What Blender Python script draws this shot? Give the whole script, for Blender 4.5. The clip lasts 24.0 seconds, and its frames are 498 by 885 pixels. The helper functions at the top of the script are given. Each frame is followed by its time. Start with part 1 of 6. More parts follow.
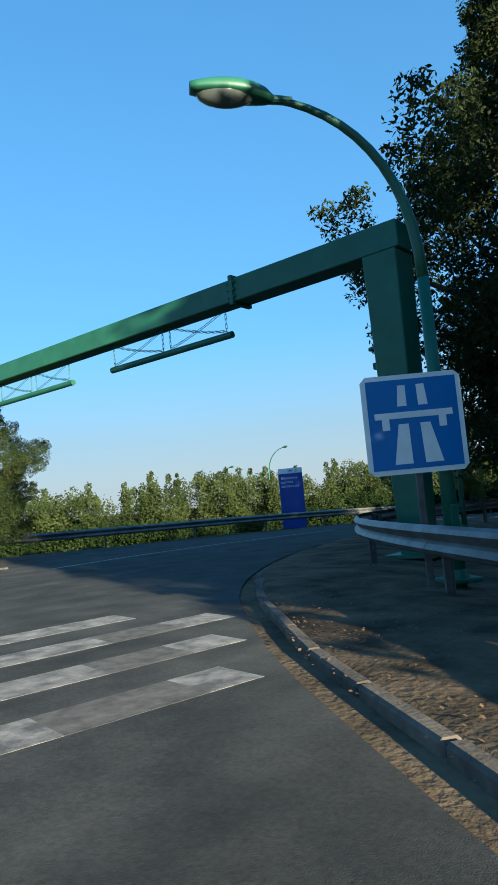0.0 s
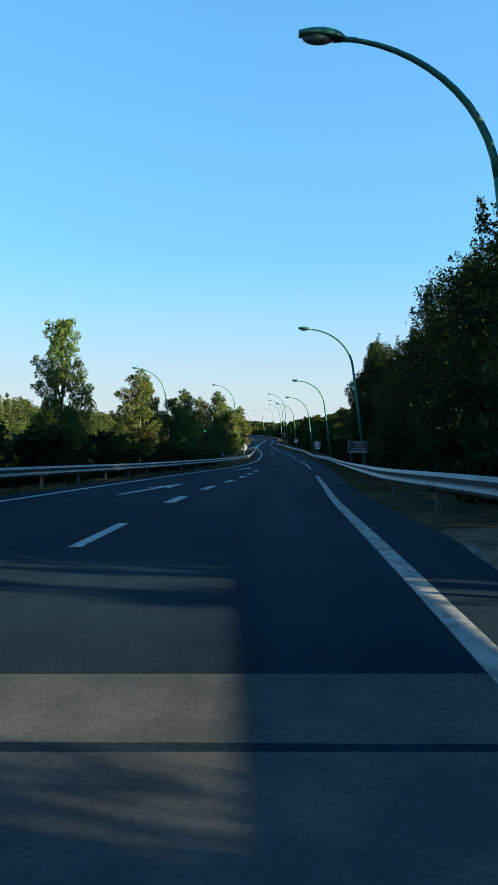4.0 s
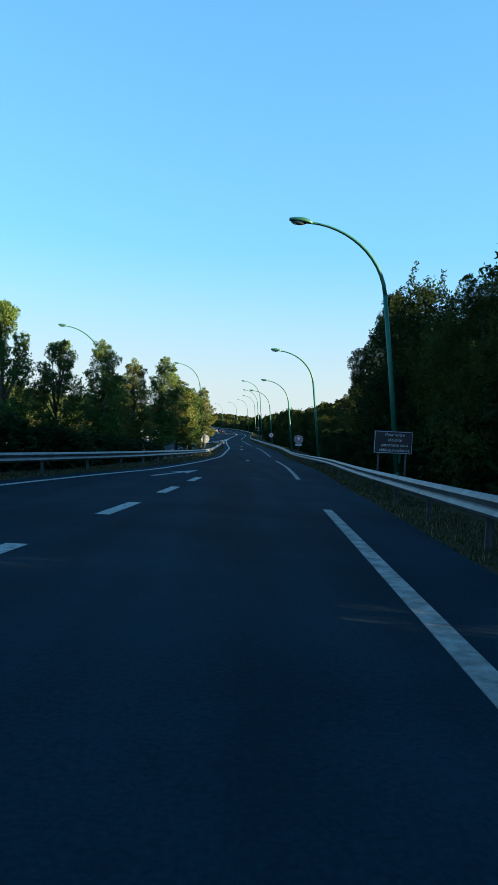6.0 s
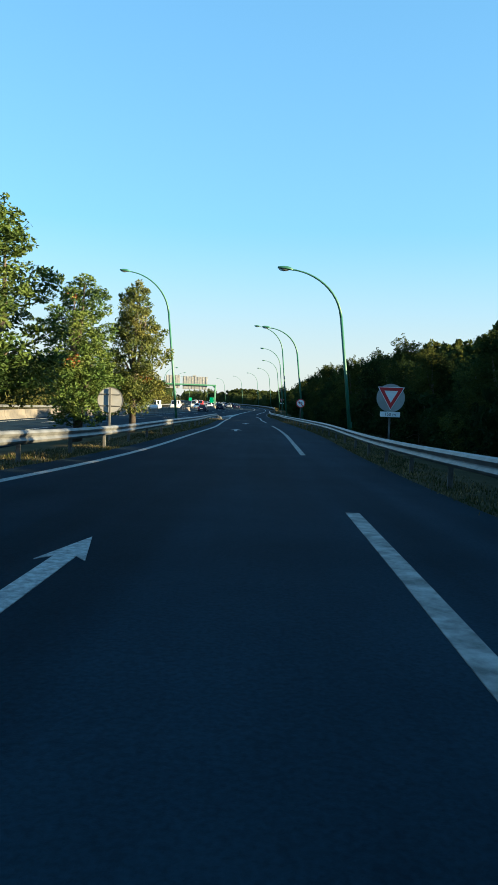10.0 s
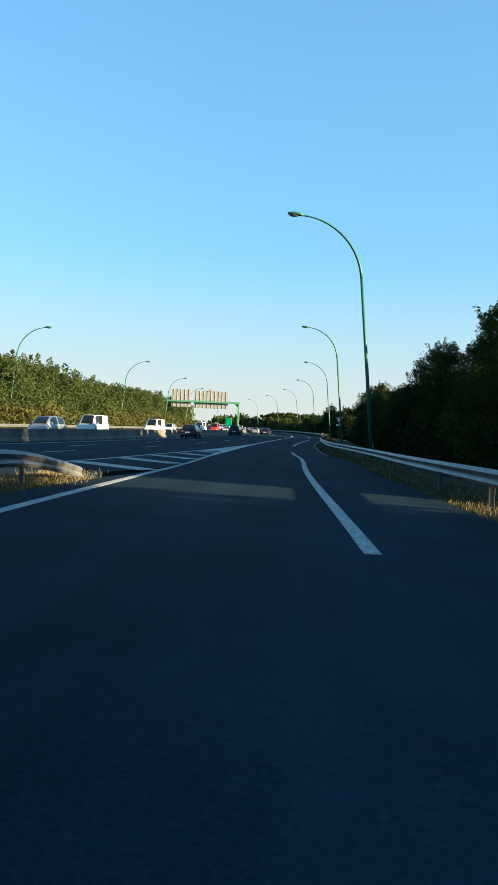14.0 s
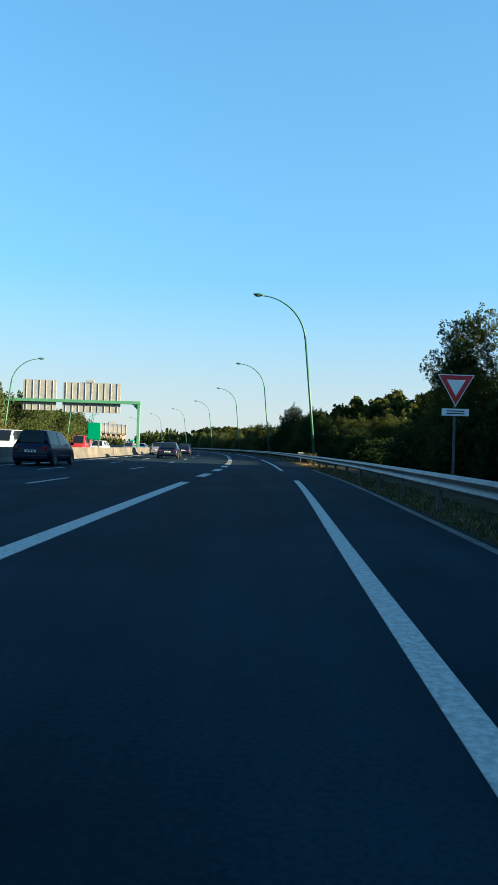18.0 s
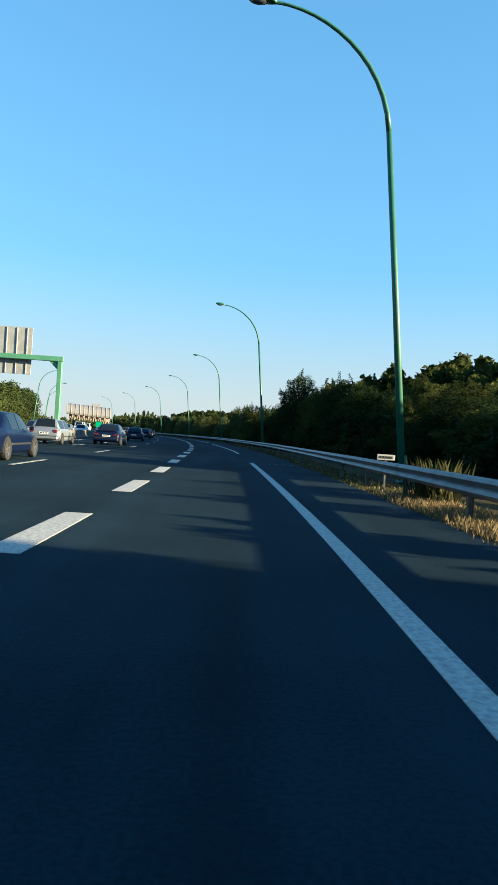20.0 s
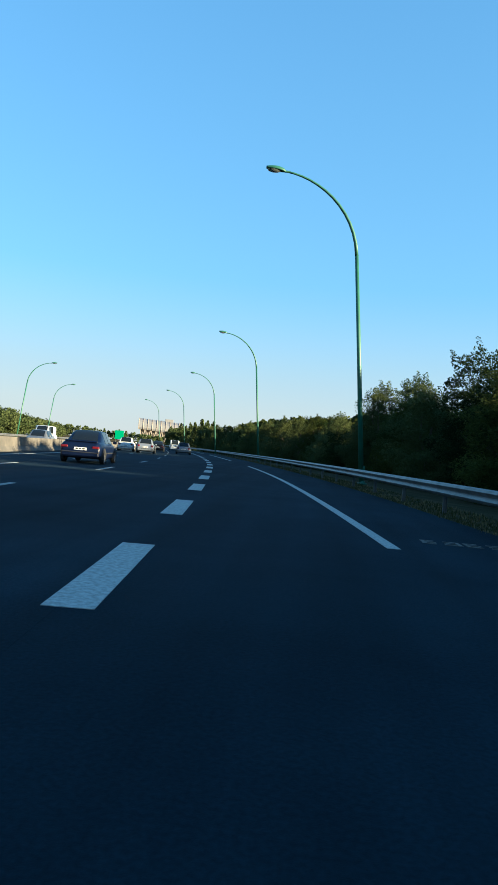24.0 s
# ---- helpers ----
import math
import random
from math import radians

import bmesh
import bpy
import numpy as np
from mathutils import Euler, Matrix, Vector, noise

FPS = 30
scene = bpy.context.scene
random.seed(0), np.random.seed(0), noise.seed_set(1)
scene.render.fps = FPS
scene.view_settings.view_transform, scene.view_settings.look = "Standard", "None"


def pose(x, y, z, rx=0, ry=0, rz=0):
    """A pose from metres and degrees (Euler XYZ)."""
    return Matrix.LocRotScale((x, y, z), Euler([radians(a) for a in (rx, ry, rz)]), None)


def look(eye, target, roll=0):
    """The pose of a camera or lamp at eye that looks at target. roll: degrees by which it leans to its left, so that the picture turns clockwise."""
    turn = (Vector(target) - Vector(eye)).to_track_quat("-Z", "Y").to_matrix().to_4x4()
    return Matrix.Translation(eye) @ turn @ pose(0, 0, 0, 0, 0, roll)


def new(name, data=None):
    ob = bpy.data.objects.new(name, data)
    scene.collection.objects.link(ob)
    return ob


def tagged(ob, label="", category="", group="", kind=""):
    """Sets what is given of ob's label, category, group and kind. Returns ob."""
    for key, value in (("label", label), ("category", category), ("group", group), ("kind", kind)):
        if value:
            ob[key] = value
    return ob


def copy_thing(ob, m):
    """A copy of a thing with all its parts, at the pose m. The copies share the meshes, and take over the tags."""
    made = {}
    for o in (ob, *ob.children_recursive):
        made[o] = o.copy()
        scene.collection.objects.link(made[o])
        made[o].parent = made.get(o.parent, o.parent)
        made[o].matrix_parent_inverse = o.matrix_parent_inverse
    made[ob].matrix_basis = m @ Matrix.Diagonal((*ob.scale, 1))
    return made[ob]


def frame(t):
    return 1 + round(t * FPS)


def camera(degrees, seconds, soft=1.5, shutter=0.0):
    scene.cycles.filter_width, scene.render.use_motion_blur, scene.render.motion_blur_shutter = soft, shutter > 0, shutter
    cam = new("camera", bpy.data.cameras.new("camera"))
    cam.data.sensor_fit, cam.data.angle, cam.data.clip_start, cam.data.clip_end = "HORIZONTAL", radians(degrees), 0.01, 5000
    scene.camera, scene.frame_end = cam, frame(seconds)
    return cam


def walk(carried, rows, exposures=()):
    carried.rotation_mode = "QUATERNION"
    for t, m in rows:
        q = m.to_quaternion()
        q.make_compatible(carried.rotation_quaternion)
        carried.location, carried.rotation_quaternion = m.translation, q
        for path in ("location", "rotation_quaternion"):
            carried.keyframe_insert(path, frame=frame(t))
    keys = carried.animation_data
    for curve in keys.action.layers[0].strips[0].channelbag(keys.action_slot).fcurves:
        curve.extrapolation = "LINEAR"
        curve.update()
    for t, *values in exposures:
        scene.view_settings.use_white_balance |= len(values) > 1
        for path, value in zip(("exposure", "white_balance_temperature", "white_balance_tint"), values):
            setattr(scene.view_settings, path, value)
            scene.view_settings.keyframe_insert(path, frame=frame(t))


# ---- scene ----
cam = camera(39.97, 24.0)
PATH = [
    (0, (8.55, -143.999, 5.961), (7.126, -142.605, 6.134), -5.3),
    (0.5, (6.143, -142.995, 5.953), (4.892, -141.447, 6.159), -4.9),
    (1, (3.599, -141.333, 5.941), (2.527, -139.654, 6.126), -2.3),
    (1.5, (1.228, -139.289, 5.926), (0.339, -137.503, 6.079), -4.0),
    (2, (-1.007, -136.615, 5.906), (-1.607, -134.709, 5.983), -5.2),
    (2.5, (-2.797, -133.655, 5.884), (-3.119, -131.681, 5.896), -4.5),
    (4.5, (-5.829, -115.077, 5.496), (-5.814, -113.077, 5.448), 0.5),
    (5, (-5.55, -109.38, 5.248), (-5.523, -107.381, 5.206), 1.4),
    (5.5, (-4.895, -103.253, 4.979), (-4.859, -101.254, 4.922), 3.1),
    (6, (-4.308, -97.053, 4.705), (-4.243, -95.055, 4.646), 2.8),
    (6.5, (-3.715, -90.832, 4.428), (-3.691, -88.833, 4.384), 2.1),
    (7, (-3.273, -84.434, 4.213), (-3.308, -82.435, 4.170), 3.1),
    (7.5, (-2.878, -77.896, 3.875), (-2.873, -75.899, 3.767), 6.4),
    (8, (-2.434, -71.166, 3.652), (-2.398, -69.171, 3.523), 3.0),
    (8.5, (-1.992, -64.199, 3.421), (-2.025, -62.201, 3.334), 1.5),
    (9, (-1.624, -57.017, 3.173), (-1.659, -55.019, 3.09), 1.6),
    (9.5, (-1.291, -49.584, 2.903), (-1.323, -47.587, 2.799), 1.4),
    (10, (-0.952, -41.828, 2.621), (-0.963, -39.832, 2.499), 2.2),
    (10.5, (-0.606, -33.736, 2.35), (-0.6, -31.741, 2.205), 2.6),
    (12.5, (0.001, -0.001, 1.787), (-0.072, 1.996, 1.707), 0.7),
    (13, (-0.116, 9.109, 1.681), (-0.187, 11.107, 1.602), 1.5),
    (13.5, (-0.211, 18.177, 1.576), (-0.32, 20.174, 1.529), 1.7),
    (14, (-0.417, 27.276, 1.473), (-0.547, 29.271, 1.428), 2.5),
    (14.5, (-0.673, 36.444, 1.37), (-0.811, 38.439, 1.336), 3.0),
    (15, (-0.985, 45.631, 1.267), (-1.130, 47.626, 1.278), 1.2),
    (15.5, (-1.311, 54.826, 1.164), (-1.407, 56.823, 1.179), 5.0),
    (16, (-1.527, 64.092, 1.106), (-1.591, 66.091, 1.109), 3.8),
    (16.5, (-1.53, 73.488, 1.106), (-1.565, 75.487, 1.123), 2.7),
    (17, (-1.331, 83.022, 1.106), (-1.331, 85.022, 1.113), 2.7),
    (17.5, (-0.977, 92.626, 1.106), (-0.936, 94.625, 1.126), 1.3),
    (19.5, (0.773, 130.899, 1.107), (0.848, 132.897, 1.106), 3.9),
    (20, (0.955, 141.117, 1.107), (1.037, 143.116, 1.092), 3.6),
    (20.5, (1.065, 151.512, 1.107), (1.108, 153.51, 1.047), 3.1),
    (21, (1.055, 162.016, 1.107), (1.041, 164.016, 1.105), 4.0),
    (21.5, (0.905, 172.608, 1.106), (0.85, 174.607, 1.11), 4.6),
    (22, (0.601, 183.28, 1.106), (0.539, 185.278, 1.13), 4.1),
    (22.5, (0.145, 194.011, 1.106), (0.064, 196.01, 1.133), 5.8),
    (23, (-0.462, 204.813, 1.106), (-0.554, 206.81, 1.11), 4.5),
    (23.5, (-1.199, 215.685, 1.106), (-1.317, 217.682, 1.128), 4.1),
    (24, (-2.034, 226.617, 1.105), (-2.181, 228.612, 1.13), 4.8),
]
walk(cam, [(t, look(eye, target, roll)) for t, eye, target, roll in PATH], [(0.0, 2.05, 5000, 0), (2.0, 2.2, 5100, 0), (5.0, 2.47, 5250, 0), (10.0, 2.57, 5700, 0), (14.0, 2.47, 5700, 0), (17.0, 2.41, 5500, 0), (24.0, 2.37, 5350, 0)])

# ---- sky and sun: low evening sun over the trees beside the road ----
SUN_EL, SUN_AZ = 12.0, 107.0   # degrees; azimuth clockwise from +y
world = bpy.data.worlds.new("world")
scene.world = world
world.use_nodes = True
wn = world.node_tree
sky = wn.nodes.new("ShaderNodeTexSky")
sky.sky_type = "NISHITA"
sky.sun_disc = False
sky.sun_elevation = radians(SUN_EL)
sky.sun_rotation = radians(SUN_AZ)
sky.air_density, sky.dust_density, sky.ozone_density = 1.18, 0.12, 4.0
wn.nodes["Background"].inputs["Strength"].default_value = 0.050
# haze: pale and slightly rosy low over the horizon, thin blue overhead
coord = wn.nodes.new("ShaderNodeTexCoord")
split = wn.nodes.new("ShaderNodeSeparateXYZ")
wn.links.new(coord.outputs["Generated"], split.inputs[0])


def sky_ramp(stops):
    ramp_node = wn.nodes.new("ShaderNodeValToRGB")
    els = ramp_node.color_ramp.elements
    while len(els) < len(stops):
        els.new(0.5)
    for el, (at, col) in zip(els, stops):
        el.position, el.color = at, (*col, 1)
    wn.links.new(split.outputs["Z"], ramp_node.inputs[0])
    return ramp_node


haze_amount = sky_ramp([(0.0, (0.94, 0.94, 0.94)), (0.10, (0.86, 0.86, 0.86)), (0.22, (0.58, 0.58, 0.58)), (0.55, (0.42, 0.42, 0.42)), (1.0, (0.75, 0.75, 0.75))])
haze_tone = sky_ramp([(0.0, (0.74, 0.685, 0.615)), (0.05, (0.71, 0.695, 0.645)), (0.12, (0.58, 0.69, 0.72)), (0.24, (0.36, 0.68, 0.90)), (0.55, (0.31, 0.66, 0.97)), (1.0, (0.04, 0.23, 0.64))])
scaled = wn.nodes.new("ShaderNodeVectorMath")
scaled.operation = "SCALE"
scaled.inputs["Scale"].default_value = 4.0
wn.links.new(haze_tone.outputs[0], scaled.inputs[0])
haze = wn.nodes.new("ShaderNodeMix")
haze.data_type = "RGBA"
wn.links.new(haze_amount.outputs[0], haze.inputs[0])
for socket in haze.inputs:
    if socket.type == "RGBA" and socket.name == "A":
        wn.links.new(sky.outputs[0], socket)
    if socket.type == "RGBA" and socket.name == "B":
        wn.links.new(scaled.outputs[0], socket)
wn.links.new([k for k in haze.outputs if k.type == "RGBA"][0], wn.nodes["Background"].inputs["Color"])
sun = new("sun", bpy.data.lights.new("sun", "SUN"))
sun.data.energy, sun.data.angle, sun.data.color = 5.0, radians(0.6), (1.0, 0.72, 0.40)
sd = Vector((math.sin(radians(SUN_AZ)) * math.cos(radians(SUN_EL)), math.cos(radians(SUN_AZ)) * math.cos(radians(SUN_EL)), math.sin(radians(SUN_EL))))
sun.matrix_world = look(sd * 300, (0, 0, 0))

# ---- materials ----
def material(name, color, rough=0.6, metal=0.0, color2=None, scale=4.0, detail=6.0, bump=0.0, bump_scale=60.0, spread=(0.35, 0.65), coat=0.0, random_mix=0.0, translucent=0.0, spec=0.5):
    """A two-scale procedural surface: broad stains between two colours, fine grain as relief."""
    m = bpy.data.materials.new(name)
    m.use_nodes = True
    nt = m.node_tree
    b = nt.nodes["Principled BSDF"]
    b.inputs["Roughness"].default_value, b.inputs["Metallic"].default_value = rough, metal
    b.inputs["Coat Weight"].default_value = coat
    b.inputs["Specular IOR Level"].default_value = spec
    base = None
    if color2:
        geo = nt.nodes.new("ShaderNodeNewGeometry")
        no = nt.nodes.new("ShaderNodeTexNoise")
        no.inputs["Scale"].default_value, no.inputs["Detail"].default_value = scale, detail
        no.inputs["Roughness"].default_value = 0.62
        nt.links.new(geo.outputs["Position"], no.inputs["Vector"])
        ra = nt.nodes.new("ShaderNodeValToRGB")
        ra.color_ramp.elements[0].position, ra.color_ramp.elements[1].position = spread
        ra.color_ramp.elements[0].color, ra.color_ramp.elements[1].color = (*color, 1), (*color2, 1)
        nt.links.new(no.outputs["Fac"], ra.inputs[0])
        base = ra.outputs[0]
    else:
        b.inputs["Base Color"].default_value = (*color, 1)
    if random_mix:
        info = nt.nodes.new("ShaderNodeObjectInfo")
        isl = nt.nodes.new("ShaderNodeNewGeometry")
        add = nt.nodes.new("ShaderNodeMath")
        add.operation = "ADD"
        nt.links.new(info.outputs["Random"], add.inputs[0])
        nt.links.new(isl.outputs["Random Per Island"], add.inputs[1])
        hsv = nt.nodes.new("ShaderNodeHueSaturation")
        mr = nt.nodes.new("ShaderNodeMapRange")
        mr.inputs["From Max"].default_value = 2.0
        mr.inputs["To Min"].default_value, mr.inputs["To Max"].default_value = 1 - random_mix, 1 + random_mix
        nt.links.new(add.outputs[0], mr.inputs[0])
        nt.links.new(mr.outputs[0], hsv.inputs["Value"])
        if base is not None:
            nt.links.new(base, hsv.inputs["Color"])
        else:
            hsv.inputs["Color"].default_value = (*color, 1)
        base = hsv.outputs[0]
    if base is not None:
        nt.links.new(base, b.inputs["Base Color"])
    if bump:
        geo2 = nt.nodes.new("ShaderNodeNewGeometry")
        n2 = nt.nodes.new("ShaderNodeTexNoise")
        n2.inputs["Scale"].default_value, n2.inputs["Detail"].default_value = bump_scale, 4
        nt.links.new(geo2.outputs["Position"], n2.inputs["Vector"])
        bm_ = nt.nodes.new("ShaderNodeBump")
        bm_.inputs["Strength"].default_value, bm_.inputs["Distance"].default_value = bump, 0.02
        nt.links.new(n2.outputs["Fac"], bm_.inputs["Height"])
        nt.links.new(bm_.outputs[0], b.inputs["Normal"])
    if translucent:
        out = nt.nodes["Material Output"]
        tr = nt.nodes.new("ShaderNodeBsdfTranslucent")
        mx = nt.nodes.new("ShaderNodeMixShader")
        mx.inputs[0].default_value = translucent
        if base is not None:
            nt.links.new(base, tr.inputs["Color"])
        else:
            tr.inputs["Color"].default_value = (*color, 1)
        nt.links.new(b.outputs[0], mx.inputs[1])
        nt.links.new(tr.outputs[0], mx.inputs[2])
        nt.links.new(mx.outputs[0], out.inputs["Surface"])
    return m


# the blue of sky-lit shade is put into this near-black base colour
ASPHALT_SHADE_BLUE = material("asphalt", (0.0085, 0.0166, 0.0232), 0.88, color2=(0.0155, 0.0285, 0.0385), scale=0.35, detail=9, bump=0.22, bump_scale=150, spread=(0.3, 0.7), spec=0.03)


def road_wear(m, amount):
    """Long streaks and broad patches along the driving direction, as traffic leaves them."""
    nt = m.node_tree
    b = nt.nodes["Principled BSDF"]
    was = b.inputs["Base Color"].links[0].from_socket
    geo = nt.nodes.new("ShaderNodeNewGeometry")
    total = None
    for stretch, scale in (((1.0, 0.035, 1.0), 1.3), ((1.0, 0.4, 1.0), 0.11), ((1.0, 1.0, 1.0), 38.0)):
        mp = nt.nodes.new("ShaderNodeMapping")
        mp.inputs["Scale"].default_value = stretch
        nt.links.new(geo.outputs["Position"], mp.inputs["Vector"])
        no = nt.nodes.new("ShaderNodeTexNoise")
        no.inputs["Scale"].default_value, no.inputs["Detail"].default_value = scale, 5
        nt.links.new(mp.outputs[0], no.inputs["Vector"])
        mr = nt.nodes.new("ShaderNodeMapRange")
        mr.inputs["From Min"].default_value, mr.inputs["From Max"].default_value = 0.3, 0.7
        mr.inputs["To Min"].default_value, mr.inputs["To Max"].default_value = 1 - amount, 1 + amount
        nt.links.new(no.outputs["Fac"], mr.inputs[0])
        if total is None:
            total = mr.outputs[0]
        else:
            mu = nt.nodes.new("ShaderNodeMath")
            mu.operation = "MULTIPLY"
            nt.links.new(total, mu.inputs[0])
            nt.links.new(mr.outputs[0], mu.inputs[1])
            total = mu.outputs[0]
    hsv = nt.nodes.new("ShaderNodeHueSaturation")
    nt.links.new(total, hsv.inputs["Value"])
    nt.links.new(was, hsv.inputs["Color"])
    nt.links.new(hsv.outputs[0], b.inputs["Base Color"])


road_wear(ASPHALT_SHADE_BLUE, 0.22)
ASPHALT_OLD = material("old asphalt", (0.034, 0.037, 0.036), 0.92, color2=(0.078, 0.079, 0.072), scale=1.6, detail=14, bump=0.22, bump_scale=150, spread=(0.3, 0.7), spec=0.1)
road_wear(ASPHALT_OLD, 0.18)
PAINT = material("road paint", (0.13, 0.13, 0.12), 0.7, color2=(0.40, 0.395, 0.36), scale=14.0, detail=10, bump=0.3, bump_scale=80)
PAINT_NEW = material("fresh road paint", (0.24, 0.238, 0.215), 0.7, color2=(0.46, 0.45, 0.405), scale=20.0, detail=10, bump=0.3, bump_scale=80)
PAINT_WORN = material("worn road paint", (0.09, 0.086, 0.075), 0.75, color2=(0.33, 0.31, 0.27), scale=5.0, detail=15, bump=0.3, bump_scale=80, spread=(0.36, 0.66))
GRASS = material("dry grass ground", (0.026, 0.027, 0.012), 0.95, color2=(0.072, 0.056, 0.030), scale=0.6, detail=10, bump=0.9, bump_scale=14, spec=0.03)
LITTER = material("brown fallen leaves", (0.07, 0.042, 0.022), 0.8, color2=(0.17, 0.10, 0.05), scale=6, random_mix=0.4)
DIRT = material("bare earth verge", (0.044, 0.036, 0.025), 0.95, color2=(0.15, 0.112, 0.07), scale=1.6, detail=10, bump=0.8, bump_scale=18, spec=0.05)
STEEL = material("galvanised steel", (0.20, 0.205, 0.205), 0.5, metal=0.5, color2=(0.11, 0.112, 0.11), scale=2.5, detail=8, bump=0.08, bump_scale=40)
STEEL_DULL = material("dull zinc posts", (0.14, 0.138, 0.13), 0.75, metal=0.3, color2=(0.08, 0.077, 0.07), scale=4, detail=8)
GREEN = material("green enamel", (0.019, 0.088, 0.052), 0.5, color2=(0.026, 0.115, 0.070), scale=2.0, bump=0.05, bump_scale=30)
GREEN_PALE = material("sun bleached green enamel", (0.065, 0.20, 0.115), 0.5, color2=(0.09, 0.25, 0.145), scale=1.2)
PAINT_FAINT = material("nearly worn off paint", (0.055, 0.052, 0.044), 0.85, color2=(0.14, 0.13, 0.11), scale=7, detail=15, bump=0.2, bump_scale=80)
BOWL = material("clear lamp bowl", (0.34, 0.38, 0.38), 0.12, coat=0.3)
BOWL.node_tree.nodes["Principled BSDF"].inputs["Transmission Weight"].default_value = 0.8
CONCRETE = material("weathered concrete", (0.055, 0.052, 0.046), 0.9, color2=(0.13, 0.115, 0.095), scale=0.7, detail=10, bump=0.4, bump_scale=25)
KERB = material("kerb stone", (0.05, 0.043, 0.034), 0.95, color2=(0.13, 0.11, 0.085), scale=3, detail=8, bump=0.4, bump_scale=30, random_mix=0.12)
WHITE = material("white sign film", (0.80, 0.81, 0.80), 0.45, color2=(0.70, 0.71, 0.71), scale=3)
RED = material("red sign film", (0.50, 0.022, 0.025), 0.4, color2=(0.42, 0.02, 0.025), scale=3)
BLUE = material("blue sign film", (0.008, 0.125, 0.40), 0.45, color2=(0.010, 0.14, 0.44), scale=3)
NAVY = material("blue welcome board", (0.010, 0.035, 0.26), 0.45, color2=(0.012, 0.042, 0.30), scale=2)
BLACK = material("black sign film", (0.012, 0.012, 0.013), 0.5)
BROWN = material("dark brown board", (0.045, 0.030, 0.035), 0.5, color2=(0.06, 0.04, 0.045), scale=3)
SIGN_BACK = material("grey sign back", (0.24, 0.24, 0.23), 0.6, metal=0.1, color2=(0.32, 0.32, 0.31), scale=1.5)
SIGN_GREEN = material("green direction sign", (0.0, 0.19, 0.085), 0.45, color2=(0.0, 0.21, 0.095), scale=2)
BARK = material("bark", (0.05, 0.038, 0.028), 0.95, color2=(0.10, 0.08, 0.06), scale=8, bump=0.8, bump_scale=30)
LEAF_DARK = material("dark green leaves", (0.011, 0.022, 0.007), 0.85, color2=(0.026, 0.042, 0.011), scale=0.9, random_mix=0.5, translucent=0.4, spec=0.1)
LEAF_ASH = material("dark feathery leaves", (0.018, 0.034, 0.011), 0.8, color2=(0.050, 0.064, 0.018), scale=0.9, random_mix=0.5, translucent=0.35, spec=0.2)
LEAF_BELT = material("dense hawthorn leaves", (0.016, 0.032, 0.008), 0.85, color2=(0.075, 0.082, 0.018), scale=0.5, random_mix=0.5, translucent=0.45, spec=0.1)
LEAF_MID = material("oak green leaves", (0.030, 0.064, 0.011), 0.7, color2=(0.085, 0.115, 0.018), scale=0.8, random_mix=0.45, translucent=0.25, spec=0.25)
LEAF_WARM = material("early autumn leaves", (0.038, 0.070, 0.012), 0.7, color2=(0.115, 0.115, 0.018), scale=0.7, random_mix=0.4, translucent=0.25, spec=0.25)
LEAF_EDGE = material("brownish wood edge leaves", (0.034, 0.042, 0.012), 0.8, color2=(0.088, 0.080, 0.024), scale=0.5, random_mix=0.45, translucent=0.25, spec=0.05)
LEAF_PINE = material("pine needles", (0.022, 0.034, 0.011), 0.8, color2=(0.056, 0.072, 0.022), scale=0.3, random_mix=0.3, translucent=0.2, spec=0.05)
# leaves for far trees: distance haze is put into the paler colour
LEAF_FAR = material("haze-paled broadleaf leaves", (0.035, 0.055, 0.020), 0.8, color2=(0.085, 0.100, 0.035), scale=0.2, random_mix=0.3, translucent=0.2, spec=0.05)
LEAF_RUST = material("rust red leaves", (0.22, 0.055, 0.015), 0.6, color2=(0.30, 0.12, 0.02), scale=2, random_mix=0.3, translucent=0.3)
STRAW = material("dry grass blades", (0.10, 0.078, 0.034), 0.9, color2=(0.24, 0.17, 0.075), scale=2, random_mix=0.35, translucent=0.3)
BLADE = material("green grass blades", (0.027, 0.036, 0.012), 0.9, color2=(0.072, 0.064, 0.026), scale=2, random_mix=0.4, translucent=0.3, spec=0.05)
TYRE = material("tyre rubber", (0.014, 0.014, 0.014), 0.85)
RIM = material("alloy rim", (0.42, 0.43, 0.44), 0.3, metal=0.9)
GLASS_DARK = material("dark car glass", (0.008, 0.011, 0.013), 0.08, spec=0.3)
LAMP_RED = material("red tail lamp lens", (0.11, 0.006, 0.008), 0.2, coat=0.2)
LAMP_CLEAR = material("clear headlamp lens", (0.70, 0.72, 0.74), 0.1, coat=0.6)
PLATE = material("number plate", (0.70, 0.70, 0.66), 0.45)
TRIM_BLACK = material("black plastic trim", (0.018, 0.018, 0.019), 0.6)
PALE_WALL = material("pale building concrete", (0.24, 0.205, 0.17), 0.85, color2=(0.30, 0.26, 0.215), scale=0.2)
ROOF_GREY = material("grey ribbed roof", (0.15, 0.15, 0.155), 0.6, color2=(0.19, 0.188, 0.19), scale=0.3)


def car_paint(name, color, metal=0.25):
    return material(name, color, 0.35, metal=metal, coat=0.12, spec=0.18, color2=tuple(c * 0.9 for c in color), scale=1.5)


